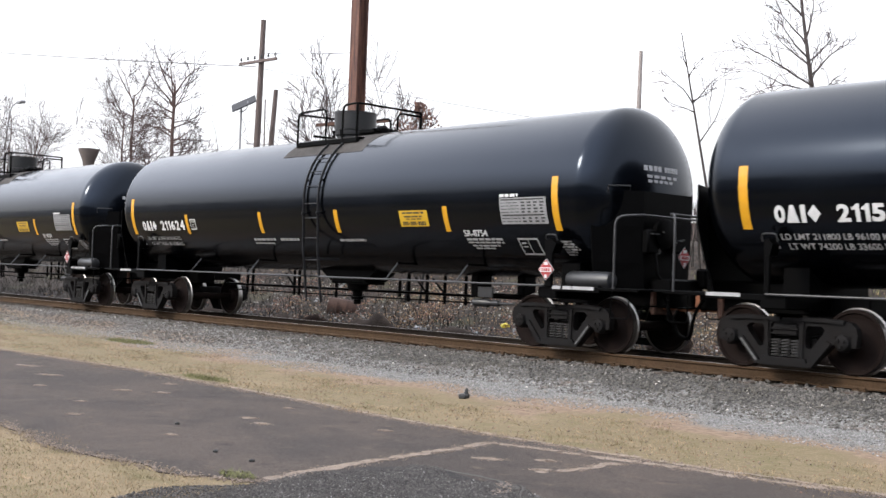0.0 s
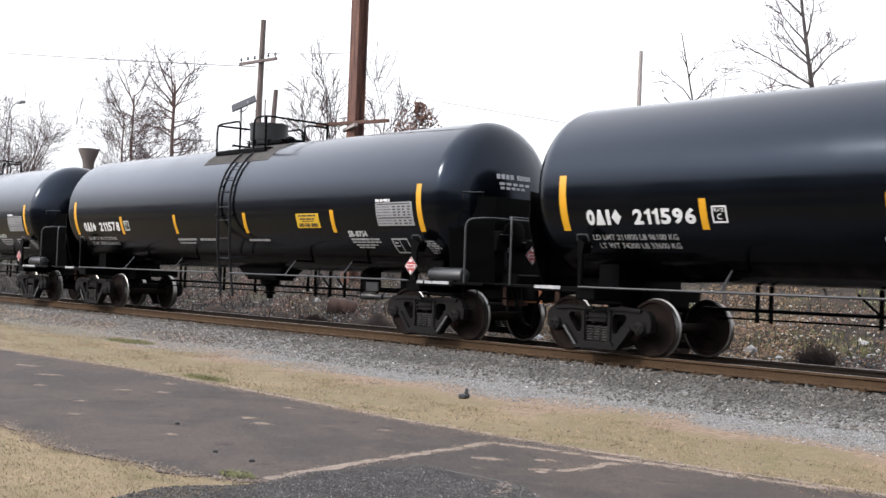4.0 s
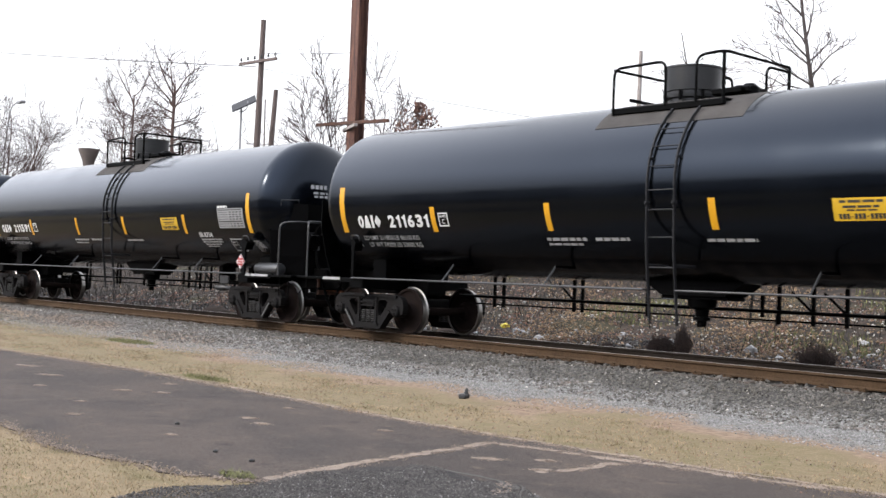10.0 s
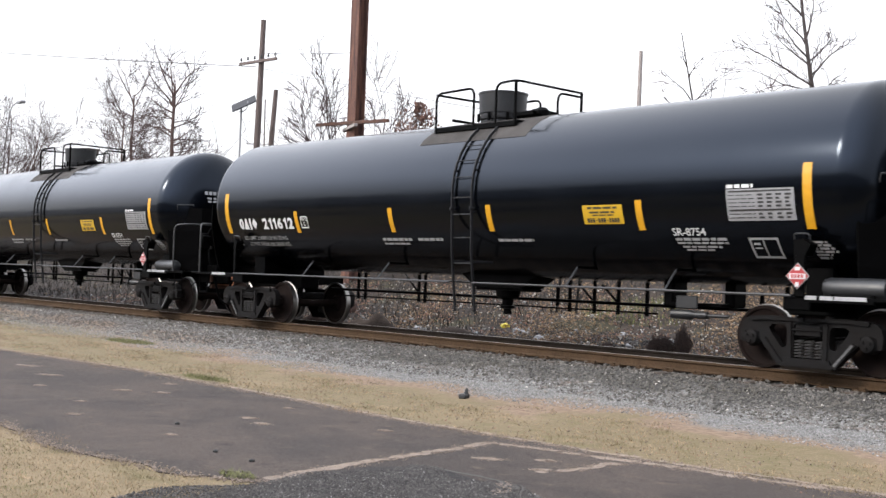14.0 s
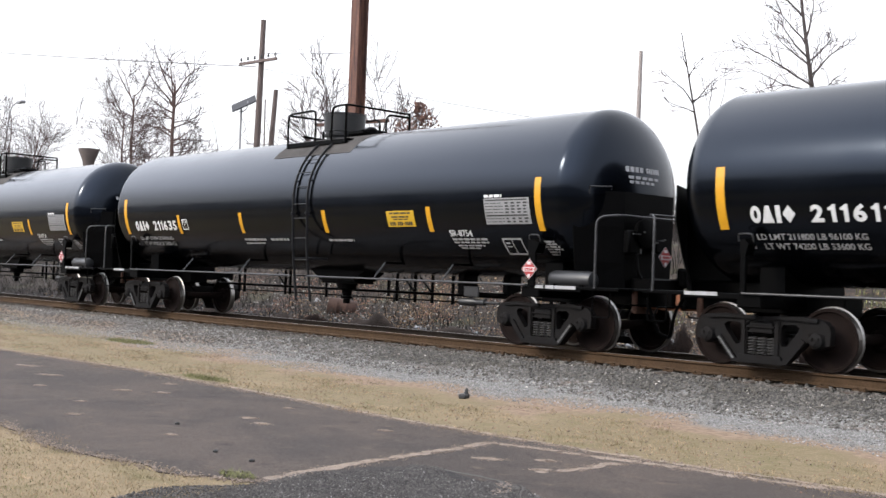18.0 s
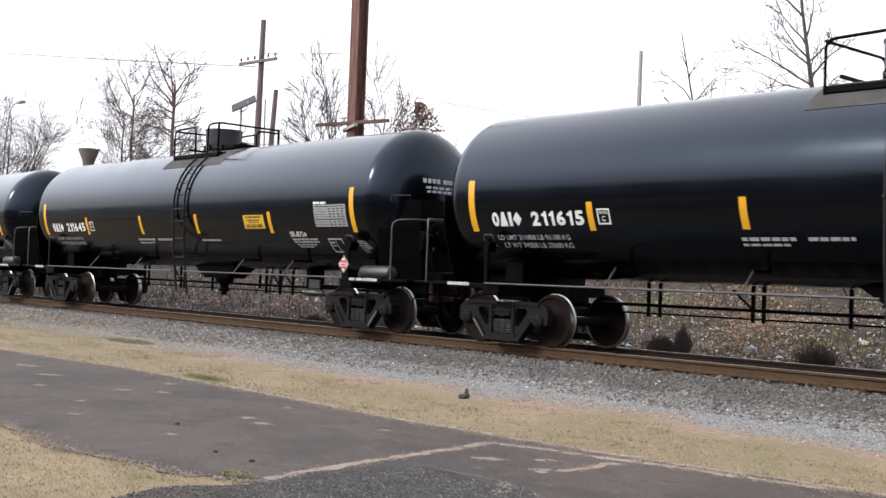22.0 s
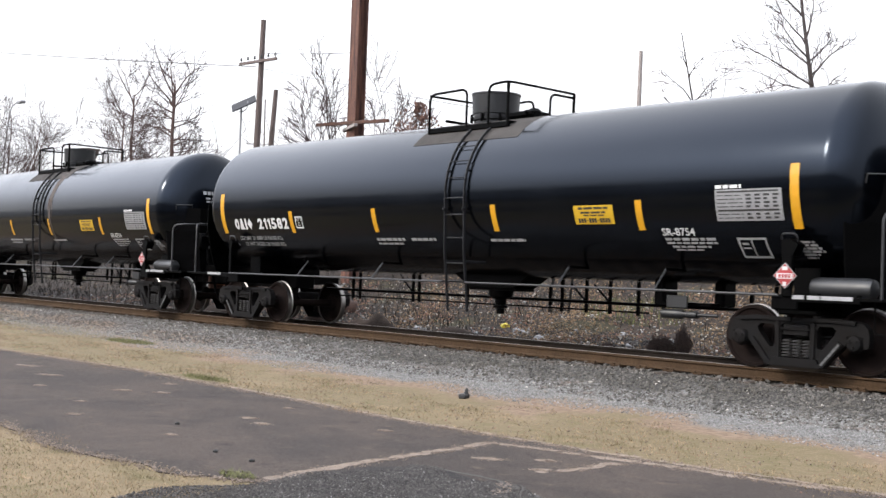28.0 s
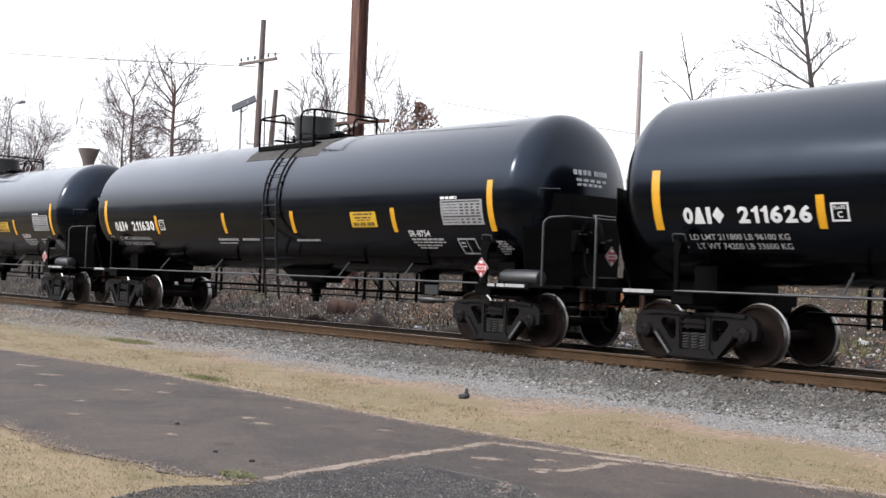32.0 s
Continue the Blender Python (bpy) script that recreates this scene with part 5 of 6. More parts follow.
# dark chunk with an upright stub on the turf
stub = thing("rail_spike_block", "small black rubber block with an upright stub lying on the turf", "debris")
stub.location = (-10.95, -5.3, rise(-10.95, -5.3))
bm = bmesh.new()
box(bm, (0, 0, 0.03), (0.10, 0.20, 0.06), Matrix.Rotation(0.5, 4, "Z"), 0.015)
part("block", bm, RUBBER, stub)
bm = bmesh.new()
tube(bm, [(0, 0.03, 0.05), (0.01, 0.04, 0.13)], [0.03, 0.015], 6)
part("stub", bm, RUBBER, stub)
for x, y in ((-8.5, -10.49), (-7.94, -10.49), (-10.2, -9.9)):
    bm = bmesh.new()
    bmesh.ops.create_icosphere(bm, subdivisions=1, radius=0.022, matrix=pose(x, y, 0.02) @ Matrix.Diagonal((1, 1.3, 0.8, 1)))
    tagged(part("pebble", bm, RUBBER), "small dark stone on the asphalt", "stone", "pebbles on the asphalt")

# waste ground behind the track
blades("dead_weeds", 34000, ((-75, -5), (4.2, 15)), (0.08, 0.42), (0.008, 0.024), BRUSH, "dead brown weeds on the waste ground", 61, lambda x, y: np.random.default_rng(12).random(len(x)) < np.where(x > -21, 0.2, 0.7), 1.2, "weeds")
blades("green_weeds", 11000, ((-24, -4), (5.5, 13)), (0.06, 0.22), (0.012, 0.03), GREEN, "patches of low green weeds", 62, lambda x, y: np.sin(x * 0.9) + np.sin(y * 1.3 + x * 0.5) > 0.5, 0.8, "weeds")
blades("thicket", 14000, ((-34, -6), (24, 40)), (0.9, 2.5), (0.02, 0.05), TWIG, "brown thicket on the embankment", 75, None, 0.35, "brush")
blades("tall_brush", 9000, ((-120, -4), (13, 30)), (0.7, 2.2), (0.02, 0.05), BRUSH, "grey-brown brush on the embankment", 63, None, 0.35, "brush")
stones("fallen_leaves", 70000, ((-50, -4), (3.6, 12)), (0.012, 0.036), (0.0, 0.10), LITTERLEAF, "fallen tan leaves and scraps", 64, lambda x, y: np.random.default_rng(8).random(len(x)) < np.clip((x + 34) / 16, 0.05, 1) * np.clip(0.55 + 0.5 * np.sin(x * 1.1 + y * 0.7), 0.2, 1), "leaves")
stones("red_leaves", 16000, ((-44, -4), (3.6, 11)), (0.012, 0.034), (0.0, 0.10), LEAF, "fallen reddish leaves in patches", 77, lambda x, y: np.sin(x * 1.7 + 1.3 * np.sin(y * 1.9)) > 0.1, "leaves")
stones("pale_scraps", 5000, ((-44, -4), (3.4, 11)), (0.014, 0.042), (0.0, 0.09), WHITESTONE, "pale dry scraps and stones in the weeds", 78, near, "scraps")
stones("rubble", 4500, ((-60, -5), (2.6, 5.5)), (0.02, 0.06), (-0.01, 0.02), CHIP, "grey rubble behind the track", 65, None, "rubble")
stones("turf_flecks", 5000, ((-30, -3), (-7.7, -4.2)), (0.004, 0.011), (0.01, 0.03), PALEPATCH, "pale flecks and crumbs in the turf", 68, turf_zone, "crumbs")
stones("turf_leaves", 2600, ((-30, -3), (-7.7, -4.2)), (0.004, 0.010), (0.004, 0.016), LEAF, "dead brown leaf scraps in the turf", 69, turf_zone, "leaves")
stones("white_scraps", 420, ((-45, -5), (3.4, 10)), (0.025, 0.06), (0.02, 0.08), TRASH, "scattered white paper and plastic scraps", 66, None, "litter")


def litter(x, y, s, material, label, seed):
    """A crumpled bag or cup."""
    bm = bmesh.new()
    bmesh.ops.create_icosphere(bm, subdivisions=2, radius=s)
    for v in bm.verts:
        k = noise.noise(v.co * (3.5 / s) + Vector((seed, 0, 0)))
        v.co = v.co * (1 + 0.5 * k)
        v.co.z *= 0.7
    ob = tagged(part("litter", bm, material), label, "litter", "litter on the waste ground")
    ob.location = (x, y, rise(x, y) + s * 0.5)


for k, (x, y, s) in enumerate(((-24.0, 4.1, 0.09), (-22.95, 4.3, 0.12), (-22.7, 4.35, 0.09), (-21.6, 4.6, 0.09), (-21.2, 4.7, 0.08), (-20.4, 5.4, 0.10), (-20.0, 5.2, 0.09), (-13.3, 5.0, 0.14), (-12.4, 4.6, 0.08), (-17.5, 6.0, 0.08), (-15.6, 5.4, 0.08), (-18.7, 4.4, 0.12), (-11.9, 7.0, 0.1))):
    litter(x, y, s, TRASH, "crumpled dirty white plastic bag on the weeds", k * 1.7)
litter(-21.3, 5.9, 0.12, YTRASH, "crumpled yellow plastic bag on the weeds", 31)


def weed_clump(x, y, h, w, seed):
    s, g = Soup(), random.Random(seed)
    for k in range(520):
        a, r = g.uniform(0, 6.3), w * math.sqrt(g.random())
        p = Vector((r * 0.4 * math.cos(a), r * 0.4 * math.sin(a), -0.03))
        q = Vector((r * math.cos(a), r * math.sin(a), h * g.uniform(0.55, 1.0) * (1 - 0.45 * (r / w) ** 2)))
        s.limb([p, p.lerp(q, 0.6) + Vector((g.uniform(-.06, .06), g.uniform(-.06, .06), 0)), q + Vector((g.uniform(-.05, .05), g.uniform(-.05, .05), 0))], [0.006, 0.005, 0.003], 3)
    ob = tagged(new("weed_clump", s.mesh("weed_clump", DARKWEED)), "dense dark brown dead weed clump beside the track", "weed clump", "weed clumps")
    ob.location = (x, y, rise(x, y))


for k, (x, y, h, w) in enumerate(((-10.85, 3.3, 0.62, 0.42), (-14.4, 3.4, 0.55, 0.3), (-14.0, 3.6, 0.75, 0.18), (-15.6, 3.2, 0.25, 0.2), (-17.2, 3.3, 0.22, 0.2), (-23.6, 3.4, 0.3, 0.25), (-26.5, 3.5, 0.35, 0.3), (-8.6, 3.4, 0.35, 0.3))):
    weed_clump(x, y, h, w, k)
def soil_mound(x, y, w, d, h, seed):
    """A low heap of soil with weeds on it."""
    bm = bmesh.new()
    bmesh.ops.create_grid(bm, x_segments=26, y_segments=16, size=1)
    for v in bm.verts:
        r = min(1, math.hypot(v.co.x, v.co.y))
        q = Vector((v.co.x * w, v.co.y * d, seed))
        up = h * (0.5 + 0.5 * math.cos(math.pi * r)) * (1 + 0.5 * noise.noise(q * 1.6)) + 0.05 * noise.noise(q * 6) * (1 - r)
        v.co = (v.co.x * w, v.co.y * d, up - 0.10 * r)
    ob = tagged(part("soil_mound", bm, SOIL, smooth=True), "low heap of dull brown soil under dead weeds", "soil", "soil heaps behind the track")
    ob.location = (x, y, rise(x, y))


for k, (x, y, w, d, h) in enumerate(((-23.6, 3.3, 2.0, 0.5, 0.42), (-20.6, 3.5, 1.8, 0.5, 0.26), (-27.6, 3.3, 1.7, 0.5, 0.30), (-31.5, 3.4, 2.2, 0.6, 0.3))):
    soil_mound(x, y, w, d, h, k * 3.7)
blades("mound_weeds", 9000, ((-33, -18.5), (2.9, 4.2)), (0.05, 0.22), (0.004, 0.012), BRUSH, "thin dead weeds on the soil heaps", 67, None, 1.0, "weeds", clumps=260)
# rusted drum in the weeds
bm = bmesh.new()
lathe(bm, [(0, 0.01), (0, 0.27), (0.02, 0.285), (0.28, 0.285), (0.30, 0.30), (0.32, 0.285), (0.58, 0.285), (0.60, 0.30), (0.62, 0.285), (0.86, 0.285), (0.88, 0.27), (0.88, 0.01)], 24, axis="Z")
drum = tagged(part("oil_drum", bm, RUSTDRUM, smooth=True), "orange rusted oil drum leaning in dead weeds", "drum")
drum.matrix_basis = pose(-28.3, 6.4, rise(-28.5, 6.1) + 0.06, 82, 0, -42)
# planks lying behind the track
for k, (x, y, l, r) in enumerate(((-9.6, 3.9, 1.6, 20), (-9.2, 4.3, 1.2, -15), (-12.2, 4.0, 1.0, 8))):
    bm = bmesh.new()
    box(bm, (0, 0, 0.04), (l, 0.14, 0.05), bevel=0.008)
    o = tagged(part("plank", bm, POLE), "grey weathered plank lying on the rubble", "plank", "planks on the waste ground")
    o.matrix_basis = pose(x, y, rise(x, y) + 0.02, 0, 3, r)


# ---- poles, column and wires ----
def steel_column(x, y):
    col = thing("steel_column", "rust-brown riveted steel column behind the track", "column")
    col.location = (x, y, rise(x, y) - 0.3)
    rot = Matrix.Rotation(radians(90), 4, "Z")
    H = 20.0
    for name, c, s in (("flange", (-0.206, 0, H / 2), (0.037, 0.48, H)), ("flange", (0.206, 0, H / 2), (0.037, 0.48, H)), ("web", (0, 0, H / 2), (0.37, 0.03, H))):
        bm = bmesh.new()
        box(bm, c, s)
        bmesh.ops.transform(bm, matrix=rot, verts=bm.verts)
        part(name, bm, COLUMN, col)
    bm = bmesh.new()
    for k in range(int(H / 0.24)):
        for px in (-0.229, 0.229):
            for py in (-0.16, 0.16):
                box(bm, (px, py, 0.1 + 0.24 * k), (0.027, 0.047, 0.047))
    bmesh.ops.transform(bm, matrix=rot, verts=bm.verts)
    tagged(part("rivets", bm, COLUMN, col), "rows of rivet heads", kind="stuff")
    for name, z, l, a in (("bracket", 7.18, 3.46, 12), ("bracket", 6.99, 2.0, -25)):
        bm = bmesh.new()
        box(bm, (0.13, 0, 0), (l, 0.13, 0.12), bevel=0.01)
        o = part(name, bm, DARKRUST if l > 3 else PALEPOLE, col, "weathered horizontal bracket")
        o.matrix_basis = pose(0, -0.30, z - rise(x, y) + 0.3, 0, 0, a)


steel_column(-34.03, 10.5)


def wooden_pole(x, y, h, r, lean, label, arm=None, wood=POLE):
    p = thing("utility_pole", label, "utility pole", "poles beside the line")
    z = rise(x, y)
    p.matrix_basis = pose(x, y, z - 0.4) @ Matrix.Rotation(radians(lean), 4, "Y")
    bm = bmesh.new()
    tube(bm, [(0, 0, 0), (0.02, 0, h * 0.5), (0, 0, h - z + 0.4)], [r * 1.2, r * 1.05, r * 0.85], 12)
    part("shaft", bm, wood, p, smooth=True)
    if arm:
        za, half, tilt = arm
        bm = bmesh.new()
        box(bm, (0, -0.2, za - z + 0.4), (2 * half, 0.11, 0.13), Matrix.Rotation(radians(tilt), 4, "Y"), 0.01)
        a = part("crossarm", bm, POLE, p)
        for k in range(6):
            u = -half + 0.12 + k * (2 * half - 0.24) / 5
            if abs(u) > 0.15:
                bm = bmesh.new()
                lathe(bm, [(0, 0.015), (0.10, 0.015), (0.10, 0.05), (0.16, 0.06), (0.2, 0.04), (0.24, 0.045), (0.26, 0.02)], 8, (u, -0.2, za - z + 0.45 - u * math.tan(radians(tilt))), "Z")
                part("insulator", bm, CYLGREY, a)
    return p


wooden_pole(-47.85, 15, 13.8, 0.15, 1.6, "tall weathered wooden pole with a crossarm of insulators", (11.75, 1.62, 0))
wooden_pole(-47.3, 15.2, 10.35, 0.13, 5.5, "short cut-off weathered wooden pole")
wooden_pole(-47.1, 15.1, 9.9, 0.035, -1, "thin wooden post beside the utility pole")
wooden_pole(-25.5, 16.3, 9.79, 0.08, 1.0, "pale grey bare pole behind the track", None, PALEPOLE)
wooden_pole(-22.77, 20, 7.35, 0.07, 0, "thin distant pole with a short crossarm", (6.45, 0.22, 0))

lamp = thing("solar_lamp", "tilted flat solar panel on a thin steel pole", "solar lamp")
lamp.location = (-46.0, 13, rise(-46.0, 13))
bm = bmesh.new()
tube(bm, [(0, 0, -0.2), (0, 0, 9.1 - rise(-46.0, 13))], 0.05, 8)
part("pole", bm, ALU, lamp)
bm = bmesh.new()
pu = (Vector((0.671, 0.741, 0)) * 0.9 + Vector((0, 0, 0.44))).normalized()
pw = pu.cross(Vector((-0.741, 0.671, 0.6))).normalized()
box(bm, (0.2, 0, 9.3 - rise(-46.0, 13)), (1.2, 0.95, 0.06), Matrix((pu, pw.cross(pu), pw)).transposed().to_4x4(), 0.01)
pan = part("panel_frame", bm, PANEL, lamp)
bm = bmesh.new()
tube(bm, arc([(0, 0, 8.9 - rise(-46.0, 13)), (0.5, 0, 9.05 - rise(-46.0, 13)), (0.55, 0, 9.4 - rise(-46.0, 13))], 0.1), 0.025, 6)
part("brace", bm, ALU, lamp)
far_lamp = thing("street_lamp", "distant street lamp with a flat head", "street lamp")
far_lamp.location = (-118.4, 30, 2.5)
bm = bmesh.new()
tube(bm, arc([(0, 0, 0), (0.2, 0, 11.0), (1.4, 0, 14.9), (2.6, 0, 15.2)], 0.6), 0.07, 6)
part("pole", bm, ALU, far_lamp)
bm = bmesh.new()
box(bm, (3.9, 0, 15.2), (1.3, 0.5, 0.25), bevel=0.05)
part("head", bm, ALU, far_lamp)
hopper = thing("flared_vent", "flared brown metal vent top on a distant roof", "vent")
hopper.location = (-81.24, 22, 0)
bm = bmesh.new()
lathe(bm, [(2.5, 0.4), (9.0, 0.42), (9.25, 0.45), (10.1, 0.78), (10.2, 0.78), (10.2, 0.1)], 14, axis="Z")
part("shaft", bm, mat("dull_brown_metal", (0.0814, 0.0629, 0.0555), 0.7, vary=0.15), hopper, smooth=True)


def wire(pts, r, label="thin overhead wire strung between poles"):
    bm = bmesh.new()
    out = []
    for a, b in zip(pts, pts[1:]):
        a, b = Vector(a), Vector(b)
        sag = 0.004 * (b - a).length
        out += [a.lerp(b, k / 8) - Vector((0, 0, sag * 4 * (k / 8) * (1 - k / 8))) for k in range(8)]
    tube(bm, out + [Vector(pts[-1])], r, 5)
    tagged(part("overhead_wire", bm, RUBBER), label, "wire", "overhead wires")


wire([(-130, 15, 24.0), (-47.7, 14.8, 11.5)], 0.02)
wire([(-47.6, 15, 12.2), (-34.03, 10.5, 9.86)], 0.013)
wire([(-47.6, 15, 11.45), (-25.5, 16.3, 6.88)], 0.011)


# ---- trees ----
ACROSS = Vector((0.671, 0.741, 0))
DEEP = Vector((-0.741, 0.671, 0))


def grow(limbs, twigs, p, d, length, r, level, g, droop, sub, spread, thin=0.010, wander=0.11):
    n = 5 if level else 8
    pts, rs, d = [p], [r], d.normalized()
    for k in range(n):
        d = (d + Vector((g.gauss(0, wander), g.gauss(0, wander), g.gauss(0, wander * 0.8) + droop))).normalized()
        pts.append(pts[-1] + d * length / n)
        rs.append(max(thin, r * (1 - 0.8 * (k + 1) / n)))
    (limbs if level < 2 else twigs).limb(pts, rs, 6 if level == 0 else 4 if level == 1 else 3)
    if level >= 3:
        return
    for k in range(sub[level]):
        t = g.uniform(0.30 if level == 0 else 0.2, 0.98)
        i = min(n - 1, int(t * n))
        q = pts[i].lerp(pts[i + 1], t * n - i)
        ax = (pts[i + 1] - pts[i]).normalized()
        side = ax.orthogonal().normalized()
        side.rotate(Matrix.Rotation(g.uniform(0, 6.3), 3, ax).to_quaternion())
        nd = ax * g.uniform(0.6, 1.1) + side * g.uniform(0.5, 1.0) * spread
        grow(limbs, twigs, q, nd, length * (g.uniform(0.32, 0.55) if level == 0 else g.uniform(0.42, 0.72)) * (1.15 - 0.5 * t), max(thin, rs[i] * 0.5), level + 1, g, droop, sub, spread, thin, wander)


def bare_tree(x, y, top, r, seed, label, style="round", bark=BARK, spread=1.0, group="bare trees beyond the track", sub=(12, 6, 4), limbs_at=(), thin=0.010, lean=0.0, fans=7, limb_sub=(0, 7, 3), wide=33):
    """limbs_at: main limbs as (height of the fork, degrees from upright across the view, length)."""
    z = rise(x, y)
    thin *= 0.72
    h = top - z
    limbs, twigs, g = Soup(), Soup(), random.Random(seed)
    o = Vector((0, 0, -0.2))
    tilt = (Vector((0, 0, 1)) + ACROSS * math.tan(radians(lean))).normalized()
    if style == "tiers":
        H = h * 0.78
        limbs.limb([o + tilt * (H * k / 10) + Vector((0.04 * math.sin(k), 0.04 * math.cos(k * 1.3), 0)) for k in range(11)], [r * (1 - 0.55 * k / 10) for k in range(11)], 8)
        for k in range(26):
            t = 0.2 + 0.8 * (k + g.random()) / 26
            a = g.choice((1, -1)) * g.uniform(55, 88) * (1 if t < 0.86 else 0.45)
            d = ACROSS * math.sin(radians(a)) + Vector((0, 0, math.cos(radians(a)))) + DEEP * g.uniform(-0.9, 0.9)
            grow(limbs, twigs, o + tilt * H * t, d, h * (0.17 if t < 0.86 else 0.27) * g.uniform(0.7, 1.15), r * 0.36, 1, g, 0.03, (0, sub[1], sub[2]), spread, thin)
    elif style == "fork":
        for k in range(fans):
            a = -wide + 2 * wide * (k + 0.5) / fans + g.uniform(-5, 5)
            d = ACROSS * math.sin(radians(a)) + Vector((0, 0, math.cos(radians(a)))) + DEEP * g.uniform(-0.25, 0.25)
            grow(limbs, twigs, o, d, h * g.uniform(0.8, 1.05), r * g.uniform(0.6, 1), 0, g, 0.03, sub, spread, thin)
    else:
        limbs.limb([o + tilt * (h * k / 10) for k in range(11)], [max(thin, r * (1 - 0.8 * k / 10)) for k in range(11)], 6) if not sub[0] else grow(limbs, twigs, o, tilt, h, r, 0, g, 0.0, sub, spread, thin, 0.02)
    for hz, a, length in limbs_at:
        d = ACROSS * math.sin(radians(a)) + Vector((0, 0, math.cos(radians(a)))) + DEEP * g.uniform(-0.15, 0.15)
        grow(limbs, twigs, o + tilt * (hz - z), d, length, max(0.02, r * 0.26), 1, g, 0.03, limb_sub, spread, thin, 0.16)
    t = thing("bare_tree", label, "tree", group)
    t.location = (x, y, z)
    part("trunk", limbs.mesh("trunk", bark), None, t)
    part("crown", twigs.mesh("crown", TWIG), None, t, "bare thin twigs")
    return t


bare_tree(-72.44, 24, 17.6, 0.20, 1, "bare reddish tree with level tiers of branches", "tiers", REDBARK, 0.9, sub=(0, 6, 4), thin=0.020, limbs_at=((13.0, 48, 2.4), (13.0, -45, 2.0), (12.8, 20, 3.4), (12.9, -14, 3.2), (12.2, -84, 2.8), (11.4, -80, 3.0), (11.6, 75, 2.3), (10.3, 78, 2.0)))
bare_tree(-83.96, 26, 16.6, 0.12, 2, "slender bare tree with many fine twigs", "tiers", REDBARK, 0.8, sub=(0, 7, 5), thin=0.016)
bare_tree(-83.4, 26.5, 18.6, 0.14, 3, "slender bare tree with many fine twigs", "tiers", REDBARK, 0.8, sub=(0, 7, 5), thin=0.016)
bare_tree(-79.9, 26.0, 13.5, 0.09, 4, "small bare tree with dense twigs", "fork", REDBARK, 0.9, sub=(6, 4, 4), thin=0.017)
bare_tree(-115.5, 28, 17.5, 0.2, 6, "broad bare tree with arching limbs", "fork", REDBARK, sub=(9, 6, 4), thin=0.02, wide=24)
bare_tree(-35.5, 11.8, 8.6, 0.09, 7, "bare multi-stemmed tree behind the steel column", "fork", BARK, 0.7, sub=(6, 5, 3), thin=0.015, fans=8, wide=13)
bare_tree(-34.8, 12.0, 6.8, 0.05, 8, "bare multi-stemmed shrub behind the steel column", "fork", BARK, 0.9, sub=(3, 4, 3), thin=0.011, fans=5, wide=22)
bare_tree(-55.6, 18, 11.2, 0.05, 9, "thin bare sapling with forked stems", "fork", BARK, 0.6, sub=(1, 1, 0), thin=0.012, fans=3, wide=12)
bare_tree(-44.9, 15, 9.6, 0.04, 10, "thin bare sapling with forked stems", "fork", BARK, 0.5, sub=(2, 2, 1), thin=0.010, fans=3)
bare_tree(-17.15, 9.81, 8.5, 0.06, 11, "thin bare sapling with upswept branches", "round", BARK, 0.7, sub=(0, 2, 2), lean=-11, thin=0.010, limbs_at=((5.6, 46, 1.9), (6.6, -32, 1.25), (6.65, 38, 1.2), (6.7, 62, 0.7), (6.4, -64, 0.95), (7.3, 30, 0.5), (7.6, -25, 0.4)), limb_sub=(0, 4, 2))
bare_tree(-15.74, 12.74, 11.0, 0.12, 12, "bare tree with a slanting trunk and wide limbs", "round", BARK, 0.8, sub=(0, 5, 4), lean=-8.5, thin=0.011, limbs_at=((7.35, -58, 2.5), (7.2, -86, 2.0), (6.8, -72, 1.6), (7.6, 38, 1.2), (7.0, 48, 1.0), (8.1, -45, 1.2), (8.6, 28, 1.4), (8.4, -28, 1.4), (9.2, -40, 1.2), (9.6, 15, 1.2), (9.9, -30, 1.1), (10.3, 20, 1.0), (6.6, -80, 1.3), (6.9, 3, 1.6), (8.0, 60, 0.9), (7.9, -66, 1.5)))
for k in range(13):
    g = random.Random(200 + k)
    x = -27.0 + 0.75 * k + g.uniform(-0.4, 0.4)
    bare_tree(x, 29 + g.uniform(-3, 6), 8.4 + g.uniform(-1.3, 0.5), 0.09, 300 + k, "pale bare woodland tree on the embankment", "round", TWIG, 0.9, "woodland on the embankment", sub=(10, 6, 4), thin=0.011)
for k in range(14):
    g = random.Random(230 + k)
    bare_tree(-55 + 2.0 * k + g.uniform(-0.8, 0.8), 30 + g.uniform(-3, 6), 5.9 + g.uniform(-0.8, 0.5), 0.06, 330 + k, "low bare woodland tree on the embankment", "fork", TWIG, 0.9, "woodland on the embankment", sub=(5, 4, 3), thin=0.011)
for k in range(14):
    g = random.Random(400 + k)
    x = -128 + 5.0 * k
    bare_tree(x + g.uniform(-2, 2), 32 + g.uniform(-4, 8), (9.6 if x < -84 else 7.6) + g.uniform(-1.2, 0.6), 0.08, 500 + k, "low bare woodland tree in the distance", "fork", TWIG, 0.9, "woodland in the distance", sub=(5, 4, 3), thin=0.016)
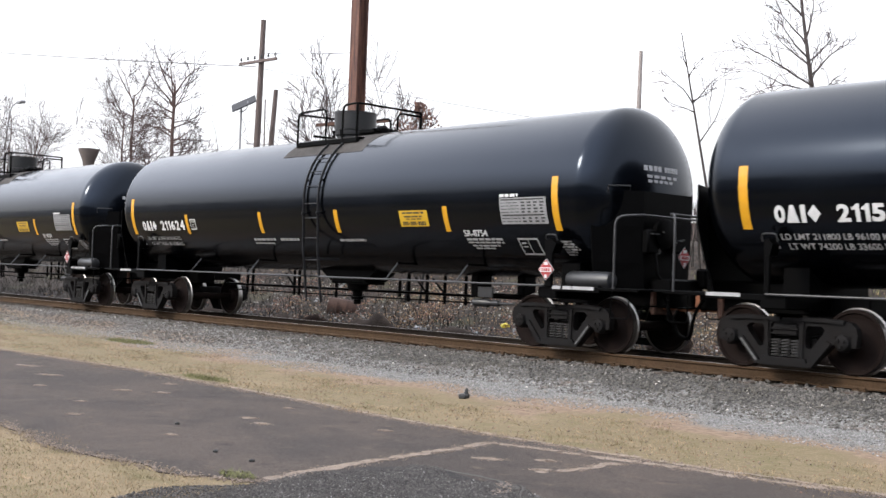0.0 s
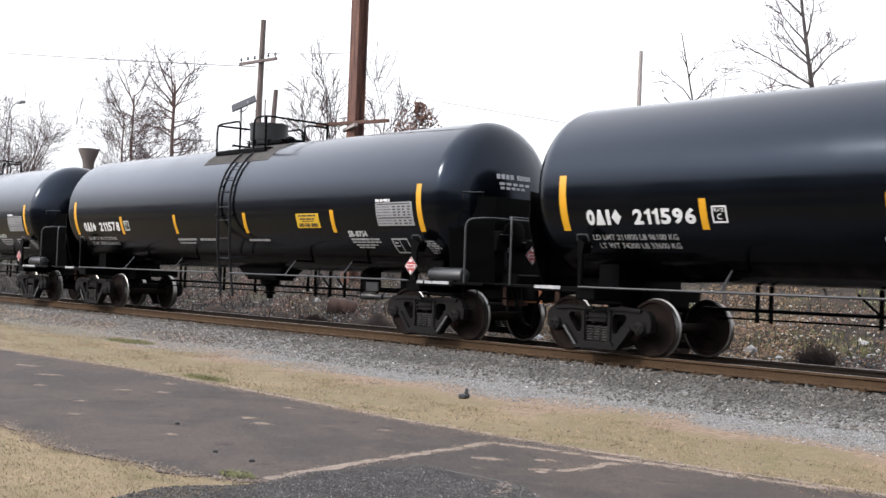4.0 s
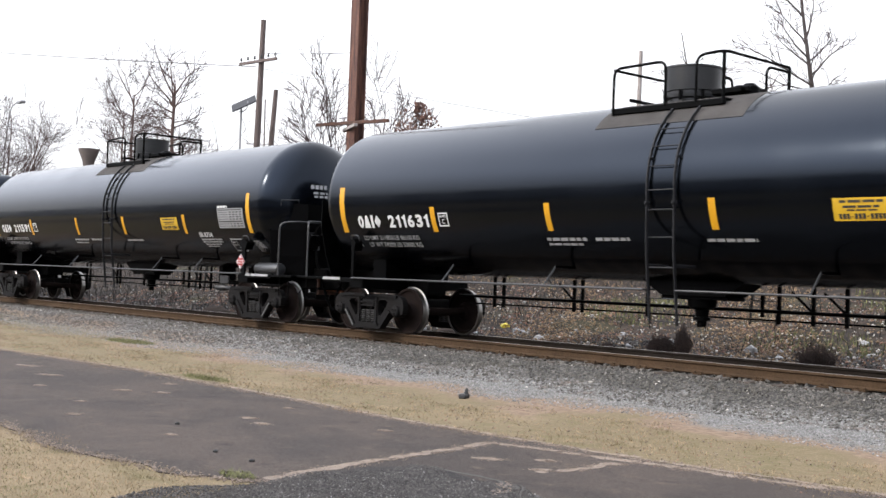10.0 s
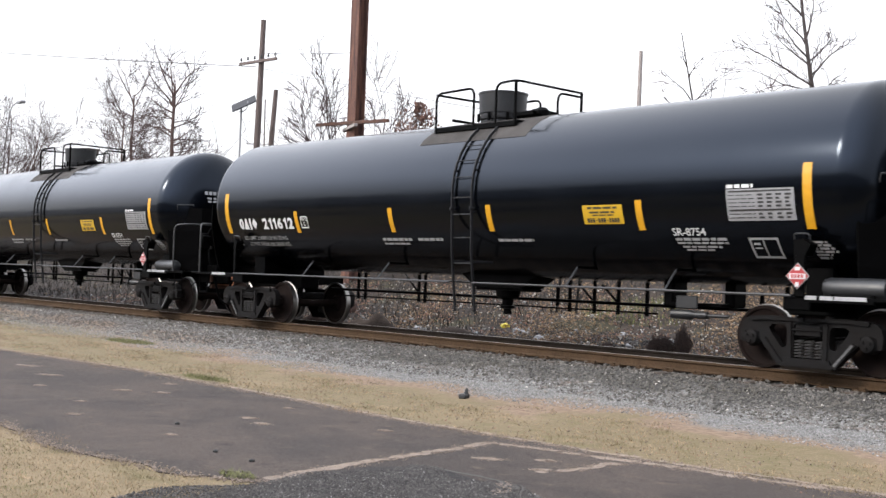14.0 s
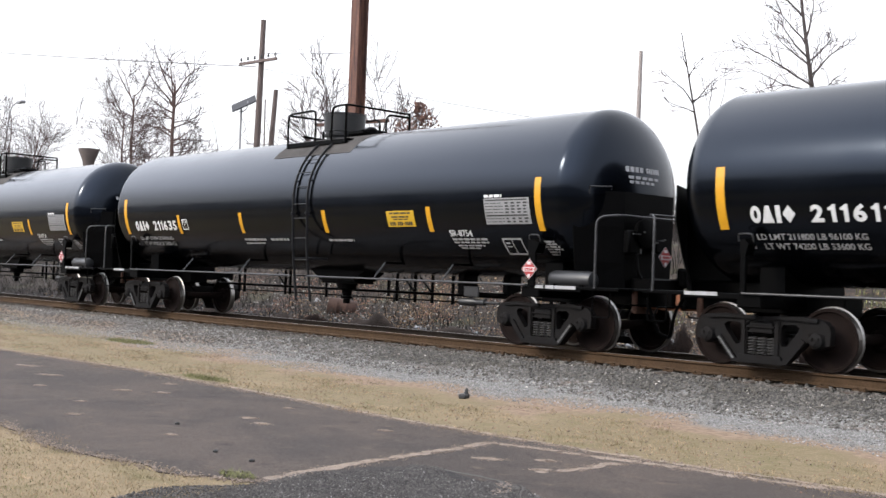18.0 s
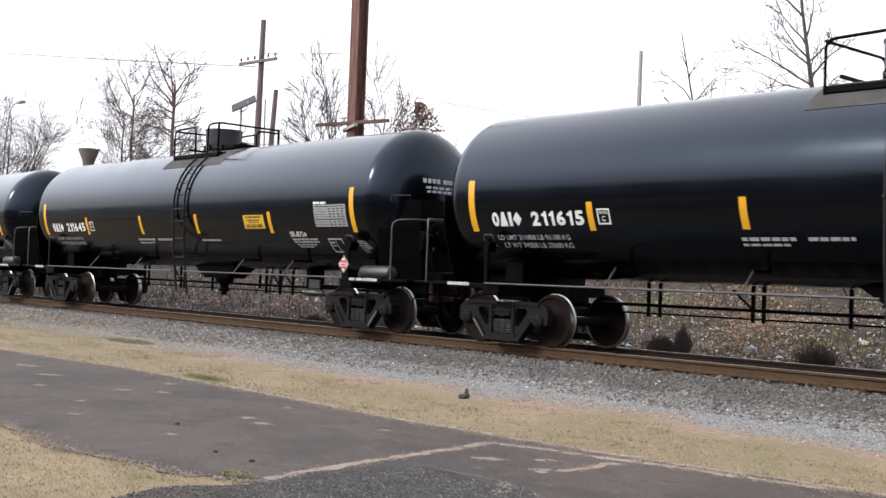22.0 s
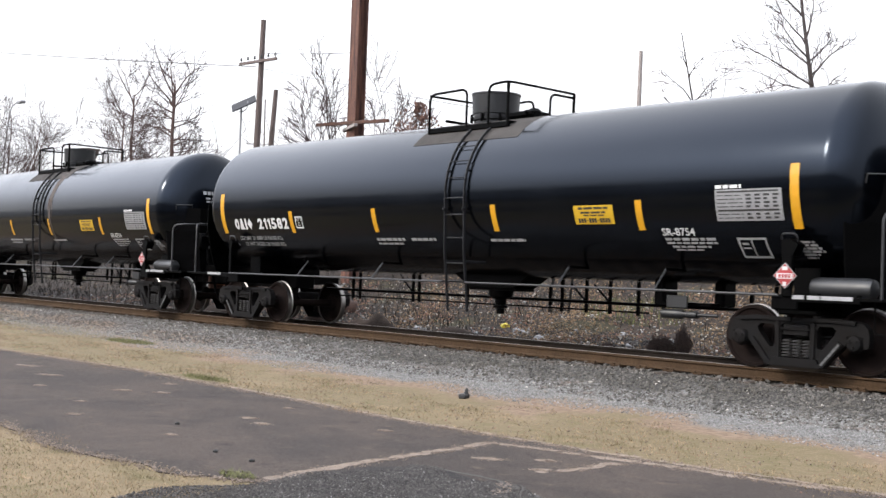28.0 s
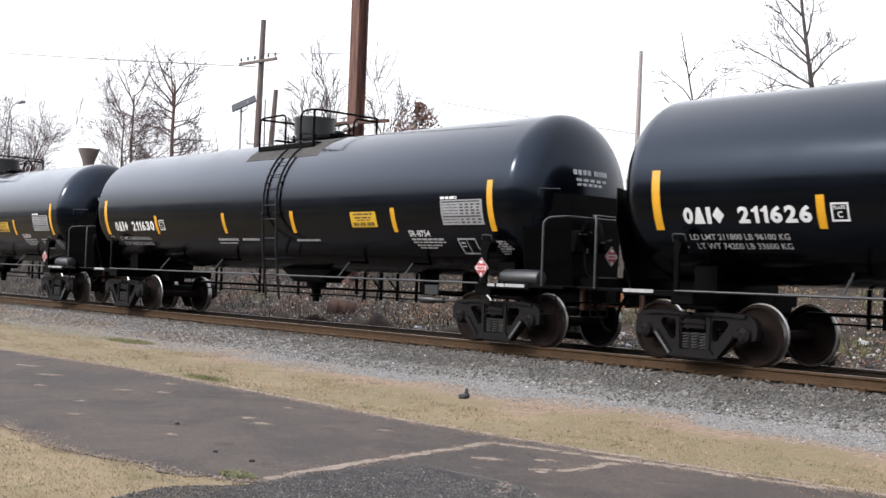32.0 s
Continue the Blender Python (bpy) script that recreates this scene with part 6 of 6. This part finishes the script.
# small tree that kept its brown leaves
oak = thing("brown_leaf_tree", "small tree that still holds its withered brown leaves", "tree")
oak.location = (-33.45, 13, rise(-33.45, 13))
limbs, twigs, g = Soup(), Soup(), random.Random(77)
H = 8.1 - rise(-33.45, 13)
grow(limbs, twigs, Vector((0, 0, -0.2)), Vector((0, 0, 1)), H * 0.92, 0.10, 0, g, 0.0, (10, 6, 3), 0.9)
part("trunk", limbs.mesh("trunk", BARK), None, oak)
part("twig", twigs.mesh("twig", TWIG), None, oak)
leaves = Soup()
for k in range(3200):
    a, zz = g.uniform(0, 6.3), g.random()
    if noise.noise((math.cos(a) * 1.7, math.sin(a) * 1.7, zz * 4.5)) < -0.08:
        continue
    rr = 1.3 * math.sqrt(g.random()) * math.sin(math.pi * (0.28 + 0.62 * zz)) * (0.75 + 0.35 * math.sin(a * 3 + zz * 9))
    c = Vector((rr * math.cos(a), rr * math.sin(a), H * (0.52 + 0.50 * zz)))
    u = Vector((g.gauss(0, 1), g.gauss(0, 1), g.gauss(0, 1))).normalized()
    w = u.orthogonal().normalized()
    s = g.uniform(0.04, 0.085)
    leaves.add([c - u * s, c + w * s * 0.6 + u.cross(w) * 0.01, c + u * s, c - w * s * 0.6 + u.cross(w) * 0.01], [(0, 1, 2, 3)])
part("crown", leaves.mesh("crown", LEAF), None, oak, "withered brown leaves")

# guard rail of the road on the embankment
guard = thing("guard_rail", "pale steel guard rail along the road on the embankment", "guard rail")
guard.location = (0, 22, 0)
bm = bmesh.new()
box(bm, (-60, 0, 4.25), (180, 0.06, 0.32), bevel=0.02)
part("beam", bm, HOUSE, guard)
for k in range(90):
    bm = bmesh.new()
    box(bm, (-149 + 2.0 * k, 0.08, 3.75), (0.1, 0.12, 1.1))
    part("post", bm, POLE, guard)


def motions():
    """The train rolls past, and its wheels turn with it."""
    step = 2 / FPS
    for i, car in enumerate(cars):
        walk(car, [(t, pose(train_at(t) - PITCH * i + SLACK.get(i, 0), 0, RT)) for t in range(33)])
        for ws in [o for o in car.children if o.name.startswith("wheelset")]:
            rows = []
            for k in range(int(32 / step) + 1):
                t = k * step
                turn = (train_at(t) - train_at(0)) / 0.457
                rows.append((t, Matrix.Translation(ws.location) @ Matrix.Rotation(turn, 4, "Y")))
            walk(ws, rows)


motions()
